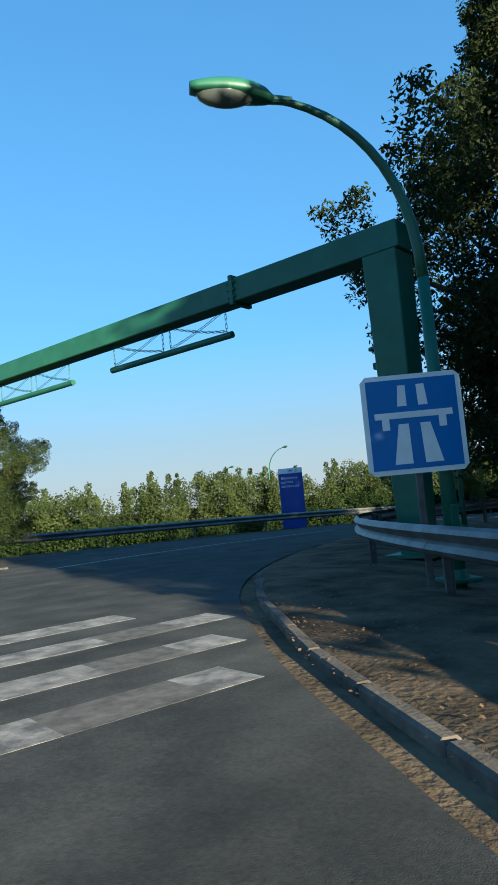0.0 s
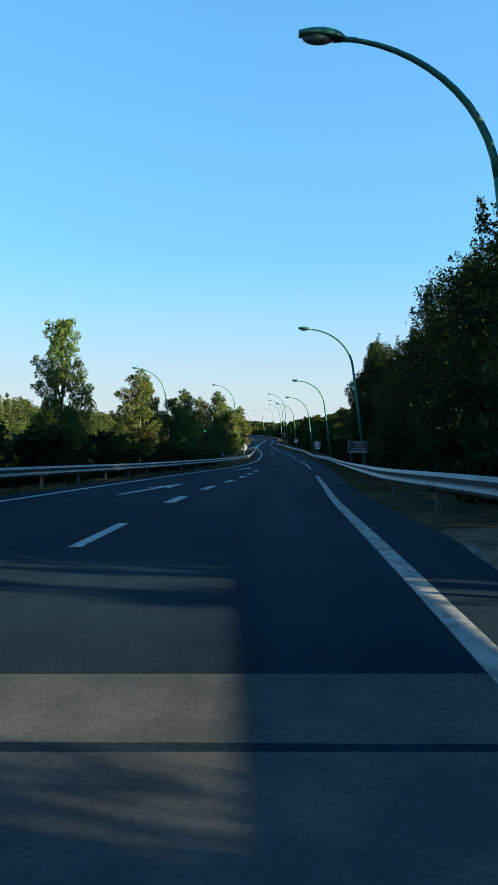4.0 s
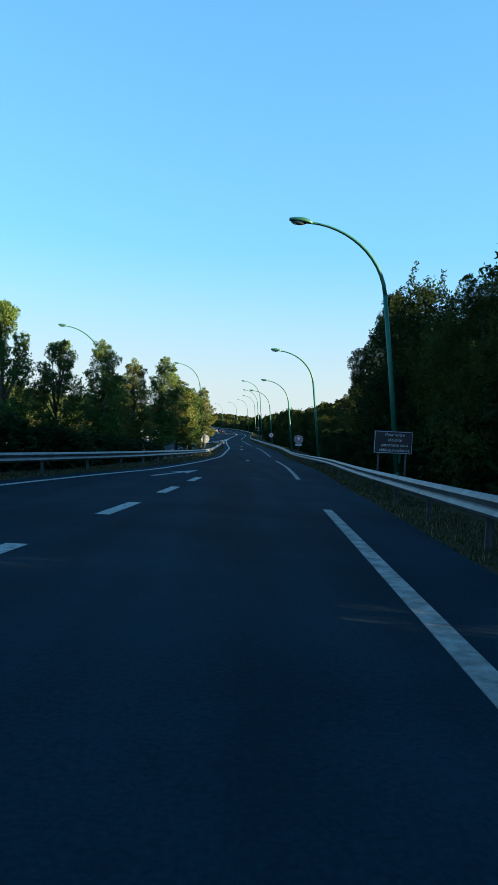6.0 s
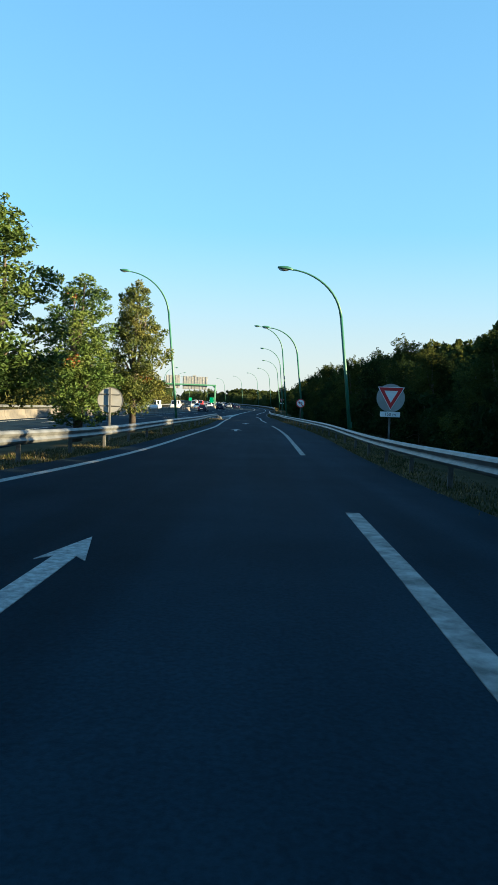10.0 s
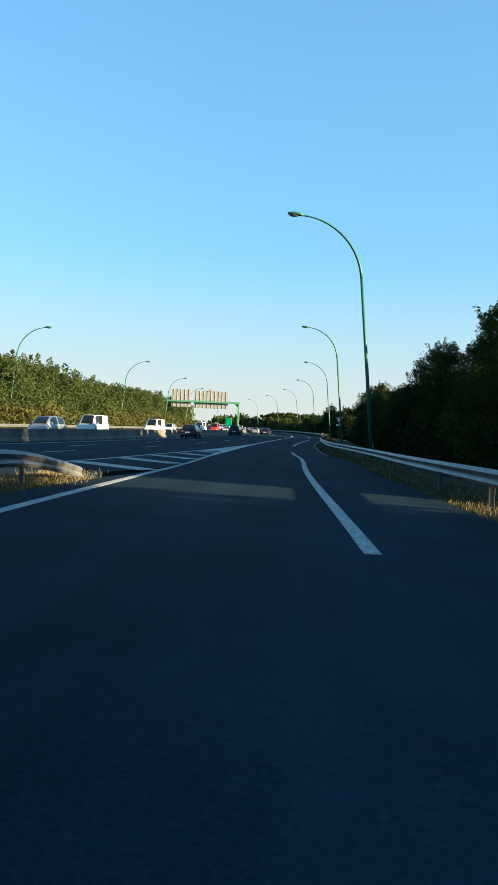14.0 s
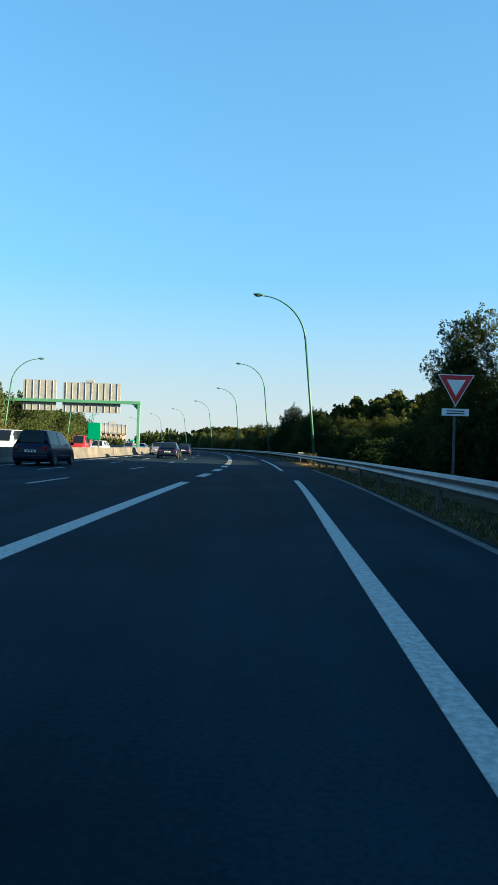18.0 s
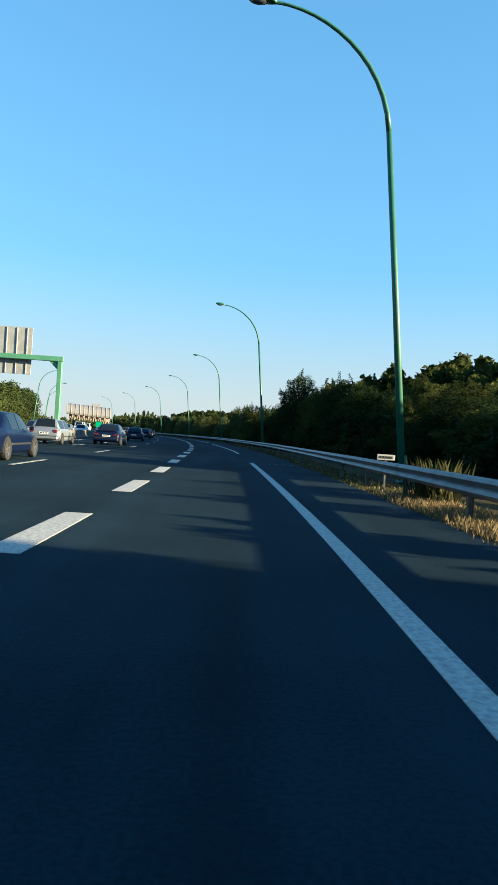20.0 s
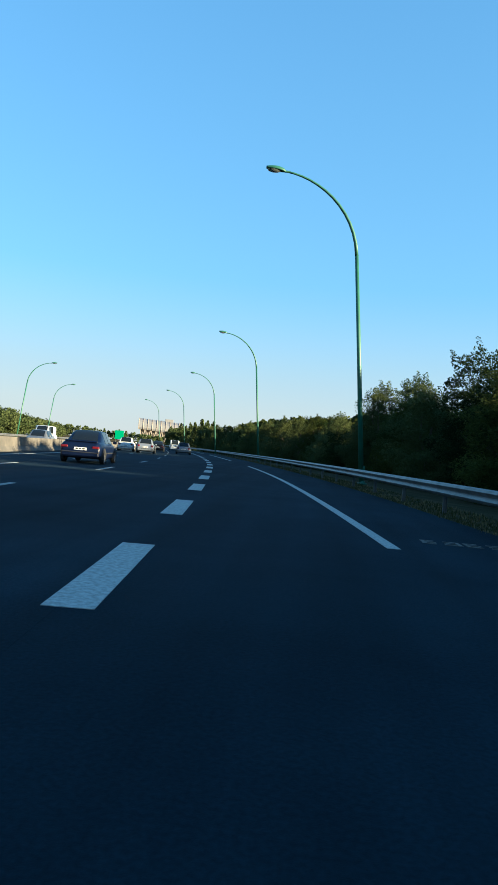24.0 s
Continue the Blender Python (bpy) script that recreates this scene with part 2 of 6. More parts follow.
# ---- mesh helpers ----
def part(name, bm, mat, parent=None, label="", smooth=False):
    me = bpy.data.meshes.new(name)
    bm.to_mesh(me)
    bm.free()
    for mm in (mat if isinstance(mat, (list, tuple)) else [mat]):
        me.materials.append(mm)
    if smooth:
        for p in me.polygons:
            p.use_smooth = True
    ob = new(name, me)
    ob.parent = parent
    if label:
        tagged(ob, label)
    return ob


def thing(name, label, category, group="", kind="", at=None):
    ob = new(name)
    ob.empty_display_size = 0.2
    tagged(ob, label, category, group, kind)
    if at is not None:
        ob.matrix_basis = at
    return ob


def box(bm, x0, x1, y0, y1, z0, z1, bevel=0.0, m=None):
    r = bmesh.ops.create_cube(bm, size=1.0)
    vs = r["verts"]
    for v in vs:
        v.co = Vector(((x0 + x1) / 2 + v.co.x * (x1 - x0), (y0 + y1) / 2 + v.co.y * (y1 - y0), (z0 + z1) / 2 + v.co.z * (z1 - z0)))
    if bevel:
        es = list({e for v in vs for e in v.link_edges})
        vs = list({v for f in bmesh.ops.bevel(bm, geom=es, offset=bevel, segments=1, affect="EDGES")["faces"] for v in f.verts} | {v for v in vs if v.is_valid})
    if m is not None:
        bmesh.ops.transform(bm, matrix=m, verts=[v for v in vs if v.is_valid])
    return bm


def tube(bm, pts, radii, seg=10, cap=True):
    """A round tube along points, with a radius at each."""
    rings = []
    for i, p in enumerate(pts):
        p = Vector(p)
        a = Vector(pts[max(i - 1, 0)])
        b = Vector(pts[min(i + 1, len(pts) - 1)])
        d = (b - a).normalized()
        side = d.cross(Vector((0, 1, 0)))
        if side.length < 0.1:
            side = d.cross(Vector((1, 0, 0)))
        side.normalize()
        up = side.cross(d)
        r = radii[i] if isinstance(radii, (list, tuple)) else radii
        rings.append([bm.verts.new(p + (side * math.cos(2 * math.pi * k / seg) + up * math.sin(2 * math.pi * k / seg)) * r) for k in range(seg)])
    for a, b in zip(rings, rings[1:]):
        for k in range(seg):
            bm.faces.new((a[k], a[(k + 1) % seg], b[(k + 1) % seg], b[k]))
    if cap:
        bm.faces.new(list(reversed(rings[0])))
        bm.faces.new(rings[-1])
    return bm


def prism(bm, outline, depth, m=None):
    """A flat outline in x, z given thickness along y (front at y = 0, back at +depth)."""
    f = [bm.verts.new((x, 0, z)) for x, z in outline]
    b = [bm.verts.new((x, depth, z)) for x, z in outline]
    n = len(outline)
    bm.faces.new(f)
    bm.faces.new(list(reversed(b)))
    for i in range(n):
        bm.faces.new((f[i], b[i], b[(i + 1) % n], f[(i + 1) % n]))
    bmesh.ops.recalc_face_normals(bm, faces=bm.faces[:])
    if m is not None:
        bmesh.ops.transform(bm, matrix=m, verts=f + b)
    return bm


def circle(r, n=40, cx=0.0, cz=0.0, a0=0.0):
    return [(cx + r * math.cos(a0 + 2 * math.pi * i / n), cz + r * math.sin(a0 + 2 * math.pi * i / n)) for i in range(n)]


def ring(bm, r0, r1, depth, n=40):
    a = [[bm.verts.new((r * math.cos(2 * math.pi * i / n), y, r * math.sin(2 * math.pi * i / n))) for i in range(n)] for r, y in ((r0, 0), (r1, 0), (r1, depth), (r0, depth))]
    for p, q in zip(a, a[1:] + a[:1]):
        for i in range(n):
            bm.faces.new((p[i], p[(i + 1) % n], q[(i + 1) % n], q[i]))
    bmesh.ops.recalc_face_normals(bm, faces=bm.faces[:])
    return bm


def text_part(name, words, size, mat, parent, at, align="CENTER"):
    """Letters with the built-in font, as a thin mesh; they face -y."""
    cu = bpy.data.curves.new(name, "FONT")
    cu.body, cu.size, cu.align_x, cu.align_y, cu.extrude = words, size, align, "CENTER", 0.002
    cu.resolution_u = 2
    tmp = bpy.data.objects.new(name, cu)
    scene.collection.objects.link(tmp)
    dg = bpy.context.evaluated_depsgraph_get()
    me = bpy.data.meshes.new_from_object(tmp.evaluated_get(dg))
    bpy.data.objects.remove(tmp)
    me.transform(Matrix.Rotation(radians(90), 4, "X"))
    me.materials.clear()
    me.materials.append(mat)
    ob = new(name, me)
    ob.parent = parent
    ob.location = at
    return ob


def smooth_table(rows):
    """x as a smooth function of y through a few plan stations."""
    ys = np.array([r[0] for r in rows], float)
    xs = np.array([r[1] for r in rows], float)
    d = np.diff(xs) / np.diff(ys)
    sl = np.r_[d[0], (d[1:] + d[:-1]) / 2, d[-1]]

    def at(y):
        if y <= ys[0]:
            return float(xs[0] + sl[0] * (y - ys[0]))
        if y >= ys[-1]:
            return float(xs[-1] + sl[-1] * (y - ys[-1]))
        i = int(np.searchsorted(ys, y) - 1)
        i = max(0, min(i, len(ys) - 2))
        hh = ys[i + 1] - ys[i]
        t = (y - ys[i]) / hh
        return float((2 * t**3 - 3 * t**2 + 1) * xs[i] + (t**3 - 2 * t**2 + t) * hh * sl[i] + (3 * t**2 - 2 * t**3) * xs[i + 1] + (t**3 - t**2) * hh * sl[i + 1])
    return at

# ---- plan: the slip road runs along +y and joins the motorway on its left ----
level = smooth_table([(-190, 5.0), (-160, 4.95), (-145, 4.86), (-130, 4.75), (-115, 4.39), (-100, 3.73), (-80, 2.84), (-60, 2.18), (-40, 1.45), (-20, 0.85), (0, 0.66), (20, 0.42), (60, 0.0), (90, 0.0), (150, 0.0), (400, 0.0)])
mlevel = smooth_table([(-300, -1.2), (-60, -0.6), (0, 0.1), (25, 0.3), (45, 0.15), (60, 0.0), (90, 0.0), (400, 0.0)])
# right line (emergency lane), left line of the slip road, right edge of the motorway's lanes
right_line = smooth_table([(-121, -4.6), (-105, -3.75), (-95, -3.0), (-83, -2.15), (-70, -1.35), (-58, -0.55), (-48, -0.05), (-38, 0.32), (-30, 0.52), (-18, 0.85), (5, 1.0), (20, 0.75), (36, 0.42), (46, 0.2), (53, 0.12), (58, 0.10), (62, 0.0), (66, -0.30), (70, -0.52), (78, -0.50), (86, -0.27), (92, -0.10), (98, 0.17), (106, 0.62), (127, 1.85), (140, 2.15), (150, 2.36), (169, 2.4), (186, 2.2), (195, 1.9), (209, 1.08), (223, 0.1), (235, -0.6), (256, -2.65), (276, -5.5), (294, -8.6), (341, -17.5), (400, -31), (460, -48), (520, -68)])
left_line = smooth_table([(-150, -9.0), (-135, -10.6), (-125, -11.8), (-116, -12.1), (-105, -11.6), (-90, -10.8), (-83, -10.3), (-74, -9.1), (-65, -7.4), (-52, -6.3), (-40, -5.66), (-28, -5.0), (-13, -4.5), (10, -3.88), (27, -4.12), (40, -4.28), (52, -4.3), (63, -4.48), (72, -4.3), (90, -3.7), (115, -2.45), (123, -2.0), (131, -1.5), (140, -1.05), (155, -0.75), (172, -0.85), (192, -1.2), (205, -1.75), (212, -2.15), (236, -3.85), (256, -5.9), (275, -8.3), (300, -12.4), (340, -20.2), (400, -34), (460, -51), (520, -71)])
mway = smooth_table([(-300, -80), (-140, -41), (-100, -31), (-60, -22.5), (-20, -15.2), (20, -10.4), (40, -8.4), (50, -7.6), (60, -6.8), (67, -5.9), (75, -5.0), (83, -4.2), (90, -3.7), (115, -2.45), (123, -2.0), (131, -1.5), (140, -1.05), (155, -0.75), (172, -0.85), (192, -1.2), (205, -1.75), (212, -2.15), (236, -3.85), (256, -5.9), (275, -8.3), (300, -12.4), (340, -20.2), (400, -34), (460, -51), (520, -71)])


def right_edge(y):
    return right_line(y) + float(np.interp(y, [-115, -100, -80, -40, 0, 60, 90, 130, 230], [1.0, 0.9, 1.4, 1.8, 2.1, 2.4, 1.8, 1.9, 2.4]))


def ramp_left(y):
    return left_line(y) - float(np.interp(y, [40, 47], [0.9, 0.06]))


def mway_right(y):
    return float(np.interp(y, [38, 47], [mway(38) + 0.9, left_line(47) - 0.06])) if 38 < y < 47 else (mway(y) + 0.9 if y <= 38 else left_line(y) - 0.06)


def ground_height(x, y):
    """Ground beside the roads: level with the slip road on its side, falling to the motorway."""
    a, b = ramp_left(y) - 1.8, mway_right(y) + 1.2
    hi, lo = level(y), mlevel(y)
    if x >= a or a <= b:
        z = hi if x > mway_right(y) + 0.3 else lo
    elif x <= b:
        z = lo
    else:
        t = (x - b) / (a - b)
        z = lo + (hi - lo) * t * t * (3 - 2 * t)
    r = x - right_edge(y) - 1.2
    if r > 0:
        z -= min(r * 0.05, 0.5)
    lft = mway(y) - 27.5 - x
    if lft > 0:
        z += min(lft * 0.06, 1.6)
    return z


def strip(name, left, right, height, y0, y1, step, mat, label, lift=0.0, cols=6):
    bm = bmesh.new()
    n = max(2, int((y1 - y0) / step) + 1)
    rows = []
    for i in range(n):
        y = y0 + (y1 - y0) * i / (n - 1)
        a, b = left(y), right(y)
        rows.append([bm.verts.new((a + (b - a) * c / cols, y, height(y) + lift)) for c in range(cols + 1)])
    for p, q in zip(rows, rows[1:]):
        for c in range(cols):
            bm.faces.new((p[c], p[c + 1], q[c + 1], q[c]))
    # skirt, so that the slab has an edge
    for c in (0, cols):
        low = [bm.verts.new(r[c].co - Vector((0, 0, 0.12))) for r in rows]
        for i in range(len(rows) - 1):
            bm.faces.new((rows[i][c], rows[i + 1][c], low[i + 1], low[i]))
    bmesh.ops.recalc_face_normals(bm, faces=bm.faces[:])
    ob = part(name, bm, mat)
    tagged(ob, label, "road", kind="structure")
    return ob


# ground: one sheet to the horizon
def build_ground():
    us = [-2600, -1500, -900, -500, -300, -200, -140, -100, -75, -60, -50, -44, -40, -36, -32, -28, -24, -20, -17, -14.5, -12.5, -11, -9.5, -8, -6.5, -5, -3.5, -2.4, -1.4, -0.6, 0.4, 2, 4, 5.5, 6.5, 7.5, 8.5, 9.5, 10.5, 11.5, 13, 15, 18, 24, 34, 50, 90, 160, 300, 600, 1200, 2400]
    ys = [-2500, -1500, -800, -450, -300, -240, -200] + [-180 + 4 * i for i in range(76)] + [124 + 8 * i for i in range(48)] + [520, 560, 620, 700, 800, 950, 1200, 1600, 2200, 3200, 4500]
    bm = bmesh.new()
    rows = []
    for y in ys:
        base = left_line(max(-160, min(y, 520)))
        row = []
        for u in us:
            x = base + u
            z = ground_height(x, max(-200, min(y, 500)))
            inside = (ramp_left(y) - 0.2 < x < right_edge(y) + 0.1) or (mway(y) - 25.5 < x < mway_right(y) + 0.2)
            rough = 0.0 if inside else 0.06 * noise.noise((x * 0.4, y * 0.4, 0))
            row.append(bm.verts.new((x, y, z - (0.10 if inside else 0.02) + rough * (1 if abs(u) < 60 else 6))))
        rows.append(row)
    for p, q in zip(rows, rows[1:]):
        for c in range(len(us) - 1):
            bm.faces.new((p[c], p[c + 1], q[c + 1], q[c]))
    ob = part("ground", bm, GRASS, smooth=True)
    tagged(ob, "dry grass and earth beside the roads", "ground", kind="structure")


build_ground()
ramp = strip("road", lambda y: ramp_left(y), right_edge, level, -118, 520, 3, ASPHALT_SHADE_BLUE, "asphalt slip road in shade-blue tint with worn white lines")
carriage = strip("road", lambda y: mway(y) - 10.9, mway_right, mlevel, -300, 520, 4, ASPHALT_SHADE_BLUE, "asphalt motorway carriageway in shade-blue tint with lane lines", cols=10)
opposite = strip("road", lambda y: mway(y) - 25.0, lambda y: mway(y) - 11.7, mlevel, -300, 520, 5, ASPHALT_SHADE_BLUE, "asphalt carriageway beyond the concrete barrier", cols=8)

# junction: the old asphalt apron that the slip road starts from; its right side is a kerbed island
KERB_LINE = [(22, -148), (14.5, -145.3), (9.5, -143.2), (5.8, -141.0), (4.0, -139.7), (2.2, -138.2), (0.6, -136.4), (-1.0, -134.0), (-2.4, -131.2), (-3.5, -127.9), (-4.0, -124.2), (-4.1, -120.0), (-3.6, -115.5), (-3.1, -111)]


def along(pts, step):
    """Points at even steps along a smooth plan line, with headings."""
    P = [Vector((*p, 0)) if len(p) == 2 else Vector(p) for p in pts]
    dense = []
    for i in range(len(P) - 1):
        a, b, c, d = P[max(i - 1, 0)], P[i], P[i + 1], P[min(i + 2, len(P) - 1)]
        for k in range(24):
            t = k / 24
            dense.append(0.5 * ((2 * b) + (c - a) * t + (2 * a - 5 * b + 4 * c - d) * t * t + (3 * b - 3 * c + d - a) * t**3))
    dense.append(P[-1])
    out, need, last = [], 0.0, dense[0]
    for q in dense:
        seg = (q - last).length
        while seg > 0 and need <= seg:
            pt = last + (q - last) * (need / seg)
            out.append((pt, (q - last).normalized()))
            need += step
        need -= seg
        last = q
    return out


def build_apron():
    bm = bmesh.new()
    right = [(p.x, p.y) for p, _ in along(KERB_LINE, 1.0) if p.y < -116.5]
    rows = []
    n = len(right)
    for i, (x, y) in enumerate(right):
        t = i / (n - 1)
        if t > 0.53:
            ly = -126 + (y + 126) * (t - 0.53) / 0.47
            lx = left_line(ly) - 0.9
        else:
            ly = -175 + 49 * (t / 0.53)
            lx = -34 + (left_line(-126) - 0.9 + 34) * (t / 0.53)
        rows.append([bm.verts.new((lx + (x - lx) * c / 8, ly + (y - ly) * c / 8, level(ly + (y - ly) * c / 8) + 0.004 * (1 if t < 0.97 else 0))) for c in range(9)])
    for p, q in zip(rows, rows[1:]):
        for c in range(8):
            bm.faces.new((p[c], p[c + 1], q[c + 1], q[c]))
    bmesh.ops.recalc_face_normals(bm, faces=bm.faces[:])
    ob = part("road", bm, ASPHALT_OLD)
    tagged(ob, "worn greyish asphalt junction before the slip road", "road", kind="structure")
    return ob


apron = build_apron()


# ---- road markings: thin slabs of paint ----
def marking(name, pts, width, parent, mat=PAINT, height=level, skew=0.0):
    """A painted band along plan points."""
    bm = bmesh.new()
    rows = []
    for i, (x, y) in enumerate(pts):
        a, b = pts[max(i - 1, 0)], pts[min(i + 1, len(pts) - 1)]
        d = Vector((b[0] - a[0], b[1] - a[1], 0)).normalized()
        nrm = Vector((d.y, -d.x, 0)) * width / 2
        z = height(y) + 0.0055
        rows.append([bm.verts.new((x - nrm.x, y - nrm.y - skew, z)), bm.verts.new((x + nrm.x, y + nrm.y + skew, z)), bm.verts.new((x + nrm.x, y + nrm.y + skew, z - 0.012)), bm.verts.new((x - nrm.x, y - nrm.y - skew, z - 0.012))])
    for p, q in zip(rows, rows[1:]):
        for k in range(4):
            bm.faces.new((p[k], p[(k + 1) % 4], q[(k + 1) % 4], q[k]))
    bm.faces.new(rows[0])
    bm.faces.new(list(reversed(rows[-1])))
    bmesh.ops.recalc_face_normals(bm, faces=bm.faces[:])
    return part(name, bm, mat, parent)


def band(name, line, y0, y1, width, parent, off=0.0, mat=PAINT, height=level, step=2.0):
    n = max(2, int((y1 - y0) / step) + 1)
    pts = [(line(y0 + (y1 - y0) * i / (n - 1)) + off, y0 + (y1 - y0) * i / (n - 1)) for i in range(n)]
    return marking(name, pts, width, parent, mat, height)


for a, b in ((-118, -82.8), (-69.5, -33.0), (-18.4, 19.4), (34.2, 71.0), (86.0, 126.5), (137.5, 170.7), (185.8, 224.5), (235.6, 276), (293, 333), (346, 386), (400, 440), (453, 493)):
    band("edge_line_dash", lambda y: right_line(y) - float(np.interp(y, [-80, -66, -60, -40, -30, 10, 35, 50, 60, 66, 73, 84, 88, 95, 105], [0.0, 0.03, 0.1, 0.1, 0.06, 0.03, 0.03, 0.1, 0.04, -0.04, -0.04, 0.12, 0.15, 0.1, 0.06])), a, b, 0.18, ramp, mat=PAINT_NEW if a > 80 else PAINT_WORN if a < 30 else PAINT)
band("edge_line", left_line, -117, 62, 0.20, ramp)
band("edge_line", left_line, 62, 92, 0.27, ramp, mat=PAINT_NEW)
band("edge_line", left_line, 92, 123.4, 0.28, ramp, mat=PAINT_NEW)
for i in range(60):      # short broad dashes between slip lane and motorway
    y = 126.0 + 6.46 * i + 1.6
    if y < 500:
        band("merge_dash", left_line, y, y + 3.0, 0.35, ramp, mat=PAINT_NEW, step=1.5)
band("edge_line", mway, -300, 88, 0.20, carriage, height=mlevel, step=4)
for i in range(70):
    y = -290 + 13.0 * i
    if y < 500:
        band("lane_dash", mway, y + 7.4, y + 11.0, 0.14, carriage, off=-3.8, height=mlevel)
        band("lane_dash", mway, y + 4.0, y + 7.6, 0.14, carriage, off=-6.8, height=mlevel)
band("edge_line", mway, -300, 515, 0.18, carriage, off=-9.7, height=mlevel, step=4)
for i in range(40):
    y = -100 + 13.0 * i
    band("lane_dash", mway, y, y + 3.0, 0.14, opposite, off=-16.0, height=mlevel)
    band("lane_dash", mway, y + 5, y + 8.0, 0.14, opposite, off=-19.4, height=mlevel)
band("edge_line", mway, -300, 515, 0.18, opposite, off=-22.8, height=mlevel, step=5)
# divider of the two slip lanes
divider = smooth_table([(-140, -5.6), (-134, -7.15), (-131, -7.6), (-128, -7.8), (-124, -7.95), (-118, -7.75), (-111, -7.65), (-102.4, -7.45), (-96, -7.05), (-89.5, -6.55), (-83, -6.1), (-77, -5.7), (-70, -5.2)])
band("lane_line", divider, -136, -123.8, 0.12, apron, step=1.0)
for i, y in enumerate((-117.8, -110.0, -102.4, -96.0, -89.5, -83.1, -77.2, -71.2)):
    band("lane_dash", divider, y - 2.7, y, 0.15 if i < 2 else 0.24, ramp if y > -115 else apron)
band("concrete_edging", right_edge, 68, 140, 0.13, ramp, off=-0.16, mat=CONCRETE)
# where the two lines run together the gore is filled with paint
bm = bmesh.new()
wedge = [[bm.verts.new((xx, 67.0 + 0.5 * k, mlevel(67.0 + 0.5 * k) + 0.004)) for xx in (mway(67.0 + 0.5 * k), left_line(67.0 + 0.5 * k))] for k in range(48)]
for p, q in zip(wedge, wedge[1:]):
    bm.faces.new((p[0], p[1], q[1], q[0]))
part("gore_fill", bm, PAINT, carriage)
# hatched gore between slip lane and motorway
for i in range(9):
    y = 46.5 + 4.6 * i
    a, b = mway(y + 2.6) + 0.15, left_line(y) - 0.2
    if b - a > 0.5:
        marking("hatch_bar", [(a, y + 2.8 * min(1, (b - a) / 2.5)), (b, y)], 0.75, carriage, height=mlevel)


def arrow(name, x, y, heading, length, parent, wing=0.38, head=0.52):
    """A painted arrow; heading in degrees to the left of +y."""
    bm = bmesh.new()
    pts = [(-0.09, 0), (0.09, 0), (0.09, length * (head + 0.06)), (wing, length * head), (0.0, length), (-wing, length * head), (-0.09, length * (head + 0.06))]
    c, s = math.cos(radians(heading)), math.sin(radians(heading))
    top = [bm.verts.new((x + u * c - v * s, y + u * s + v * c, level(y + v) + 0.006)) for u, v in pts]
    low = [bm.verts.new(v.co - Vector((0, 0, 0.012))) for v in top]
    bm.faces.new(top)
    for i in range(len(top)):
        bm.faces.new((top[i], low[i], low[(i + 1) % len(top)], top[(i + 1) % len(top)]))
    bmesh.ops.recalc_face_normals(bm, faces=bm.faces[:])
    return part(name, bm, PAINT, parent)


arrow("arrow_marking", -2.41, -38.24, 0, 2.7, ramp, wing=0.20, head=0.60)
for x, y in ((-1.7, 23.0), (-2.1, 2.0)):
    arrow("arrow_marking", x, y, 0, 4.0, ramp)
arrow("arrow_marking", -9.35, -101.5, -7, 8.0, ramp)
arrow("arrow_marking", -7.0, -71.5, -12, 6.8, ramp)
# painted digits beside the emergency lane: worn strokes
for j, yy in enumerate((170.4, 236.6)):
    bm = bmesh.new()
    for i in range(4):
        for k in range(3):
            xx = right_line(yy) + 0.55 + i * 0.32 + random.uniform(0, 0.05)
            box(bm, xx, xx + 0.20, yy + k * 0.17, yy + k * 0.17 + 0.05, 0.0, 0.007)
        box(bm, xx + (0.17 if i % 2 else 0.0), xx + (0.22 if i % 2 else 0.05), yy, yy + 0.38, 0.0, 0.0075)
    part("painted_digits", bm, PAINT_FAINT, ramp)
# zebra crossing at the junction
for i in range(4):
    p = Vector((5.05, -140.85)) + Vector((-0.98, 0.78)) * i
    for a, b, m in ((0.0, 0.42 + 0.09 * (i % 3), PAINT_WORN), (0.42 + 0.09 * (i % 3), 1.35 - 0.12 * (i % 2), PAINT_FAINT), (1.35 - 0.12 * (i % 2), 2.7, PAINT_WORN)):
        if i < 3 or a > 1:
            marking("crossing_bar", [(p.x - 0.09 * a, p.y - a), (p.x - 0.09 * b, p.y - b)], 0.50, apron, m)


# ---- kerb stones round the island ----
kerb_thing = thing("kerb", "low worn concrete kerb stones along the verge", "kerb", kind="structure")


def kerb_mesh():
    bm = bmesh.new()
    box(bm, -0.055, 0.055, -0.485, 0.485, -0.12, 0.045, bevel=0.02)
    me = bpy.data.meshes.new("kerb_stone")
    bm.to_mesh(me)
    bm.free()
    me.materials.append(KERB)
    return me


KM = kerb_mesh()
for p, d in along(KERB_LINE, 1.0):
    if -143.5 < p.y < -113:
        o = new("kerb_stone", KM)
        o.parent = kerb_thing
        set_back = float(np.interp(p.y, [-137.6, -136.4], [0.27, 0.1]))
        o.matrix_basis = pose(p.x + d.y * set_back, p.y - d.x * set_back, level(p.y) + (random.uniform(0.012, 0.03) if p.y < -137.6 else -0.034 if -137.6 < p.y < -135.6 else random.choice((-0.02, -0.035, -0.05, -0.05))), 0, random.uniform(-4, 4), math.degrees(math.atan2(-d.x, d.y)) + random.uniform(-1, 1))
for i in range(14):
    a = i / 13 * math.pi
    o = new("kerb_stone", KM)
    o.parent = kerb_thing
    o.matrix_basis = pose(-9.2 - 5.2 * math.sin(a) * 0.9, -136.9 - 3.8 * (1 - math.cos(a)) * 0.5 + 0.5, level(-137) + 0.0, 0, 0, 75 + 45 * math.cos(a))

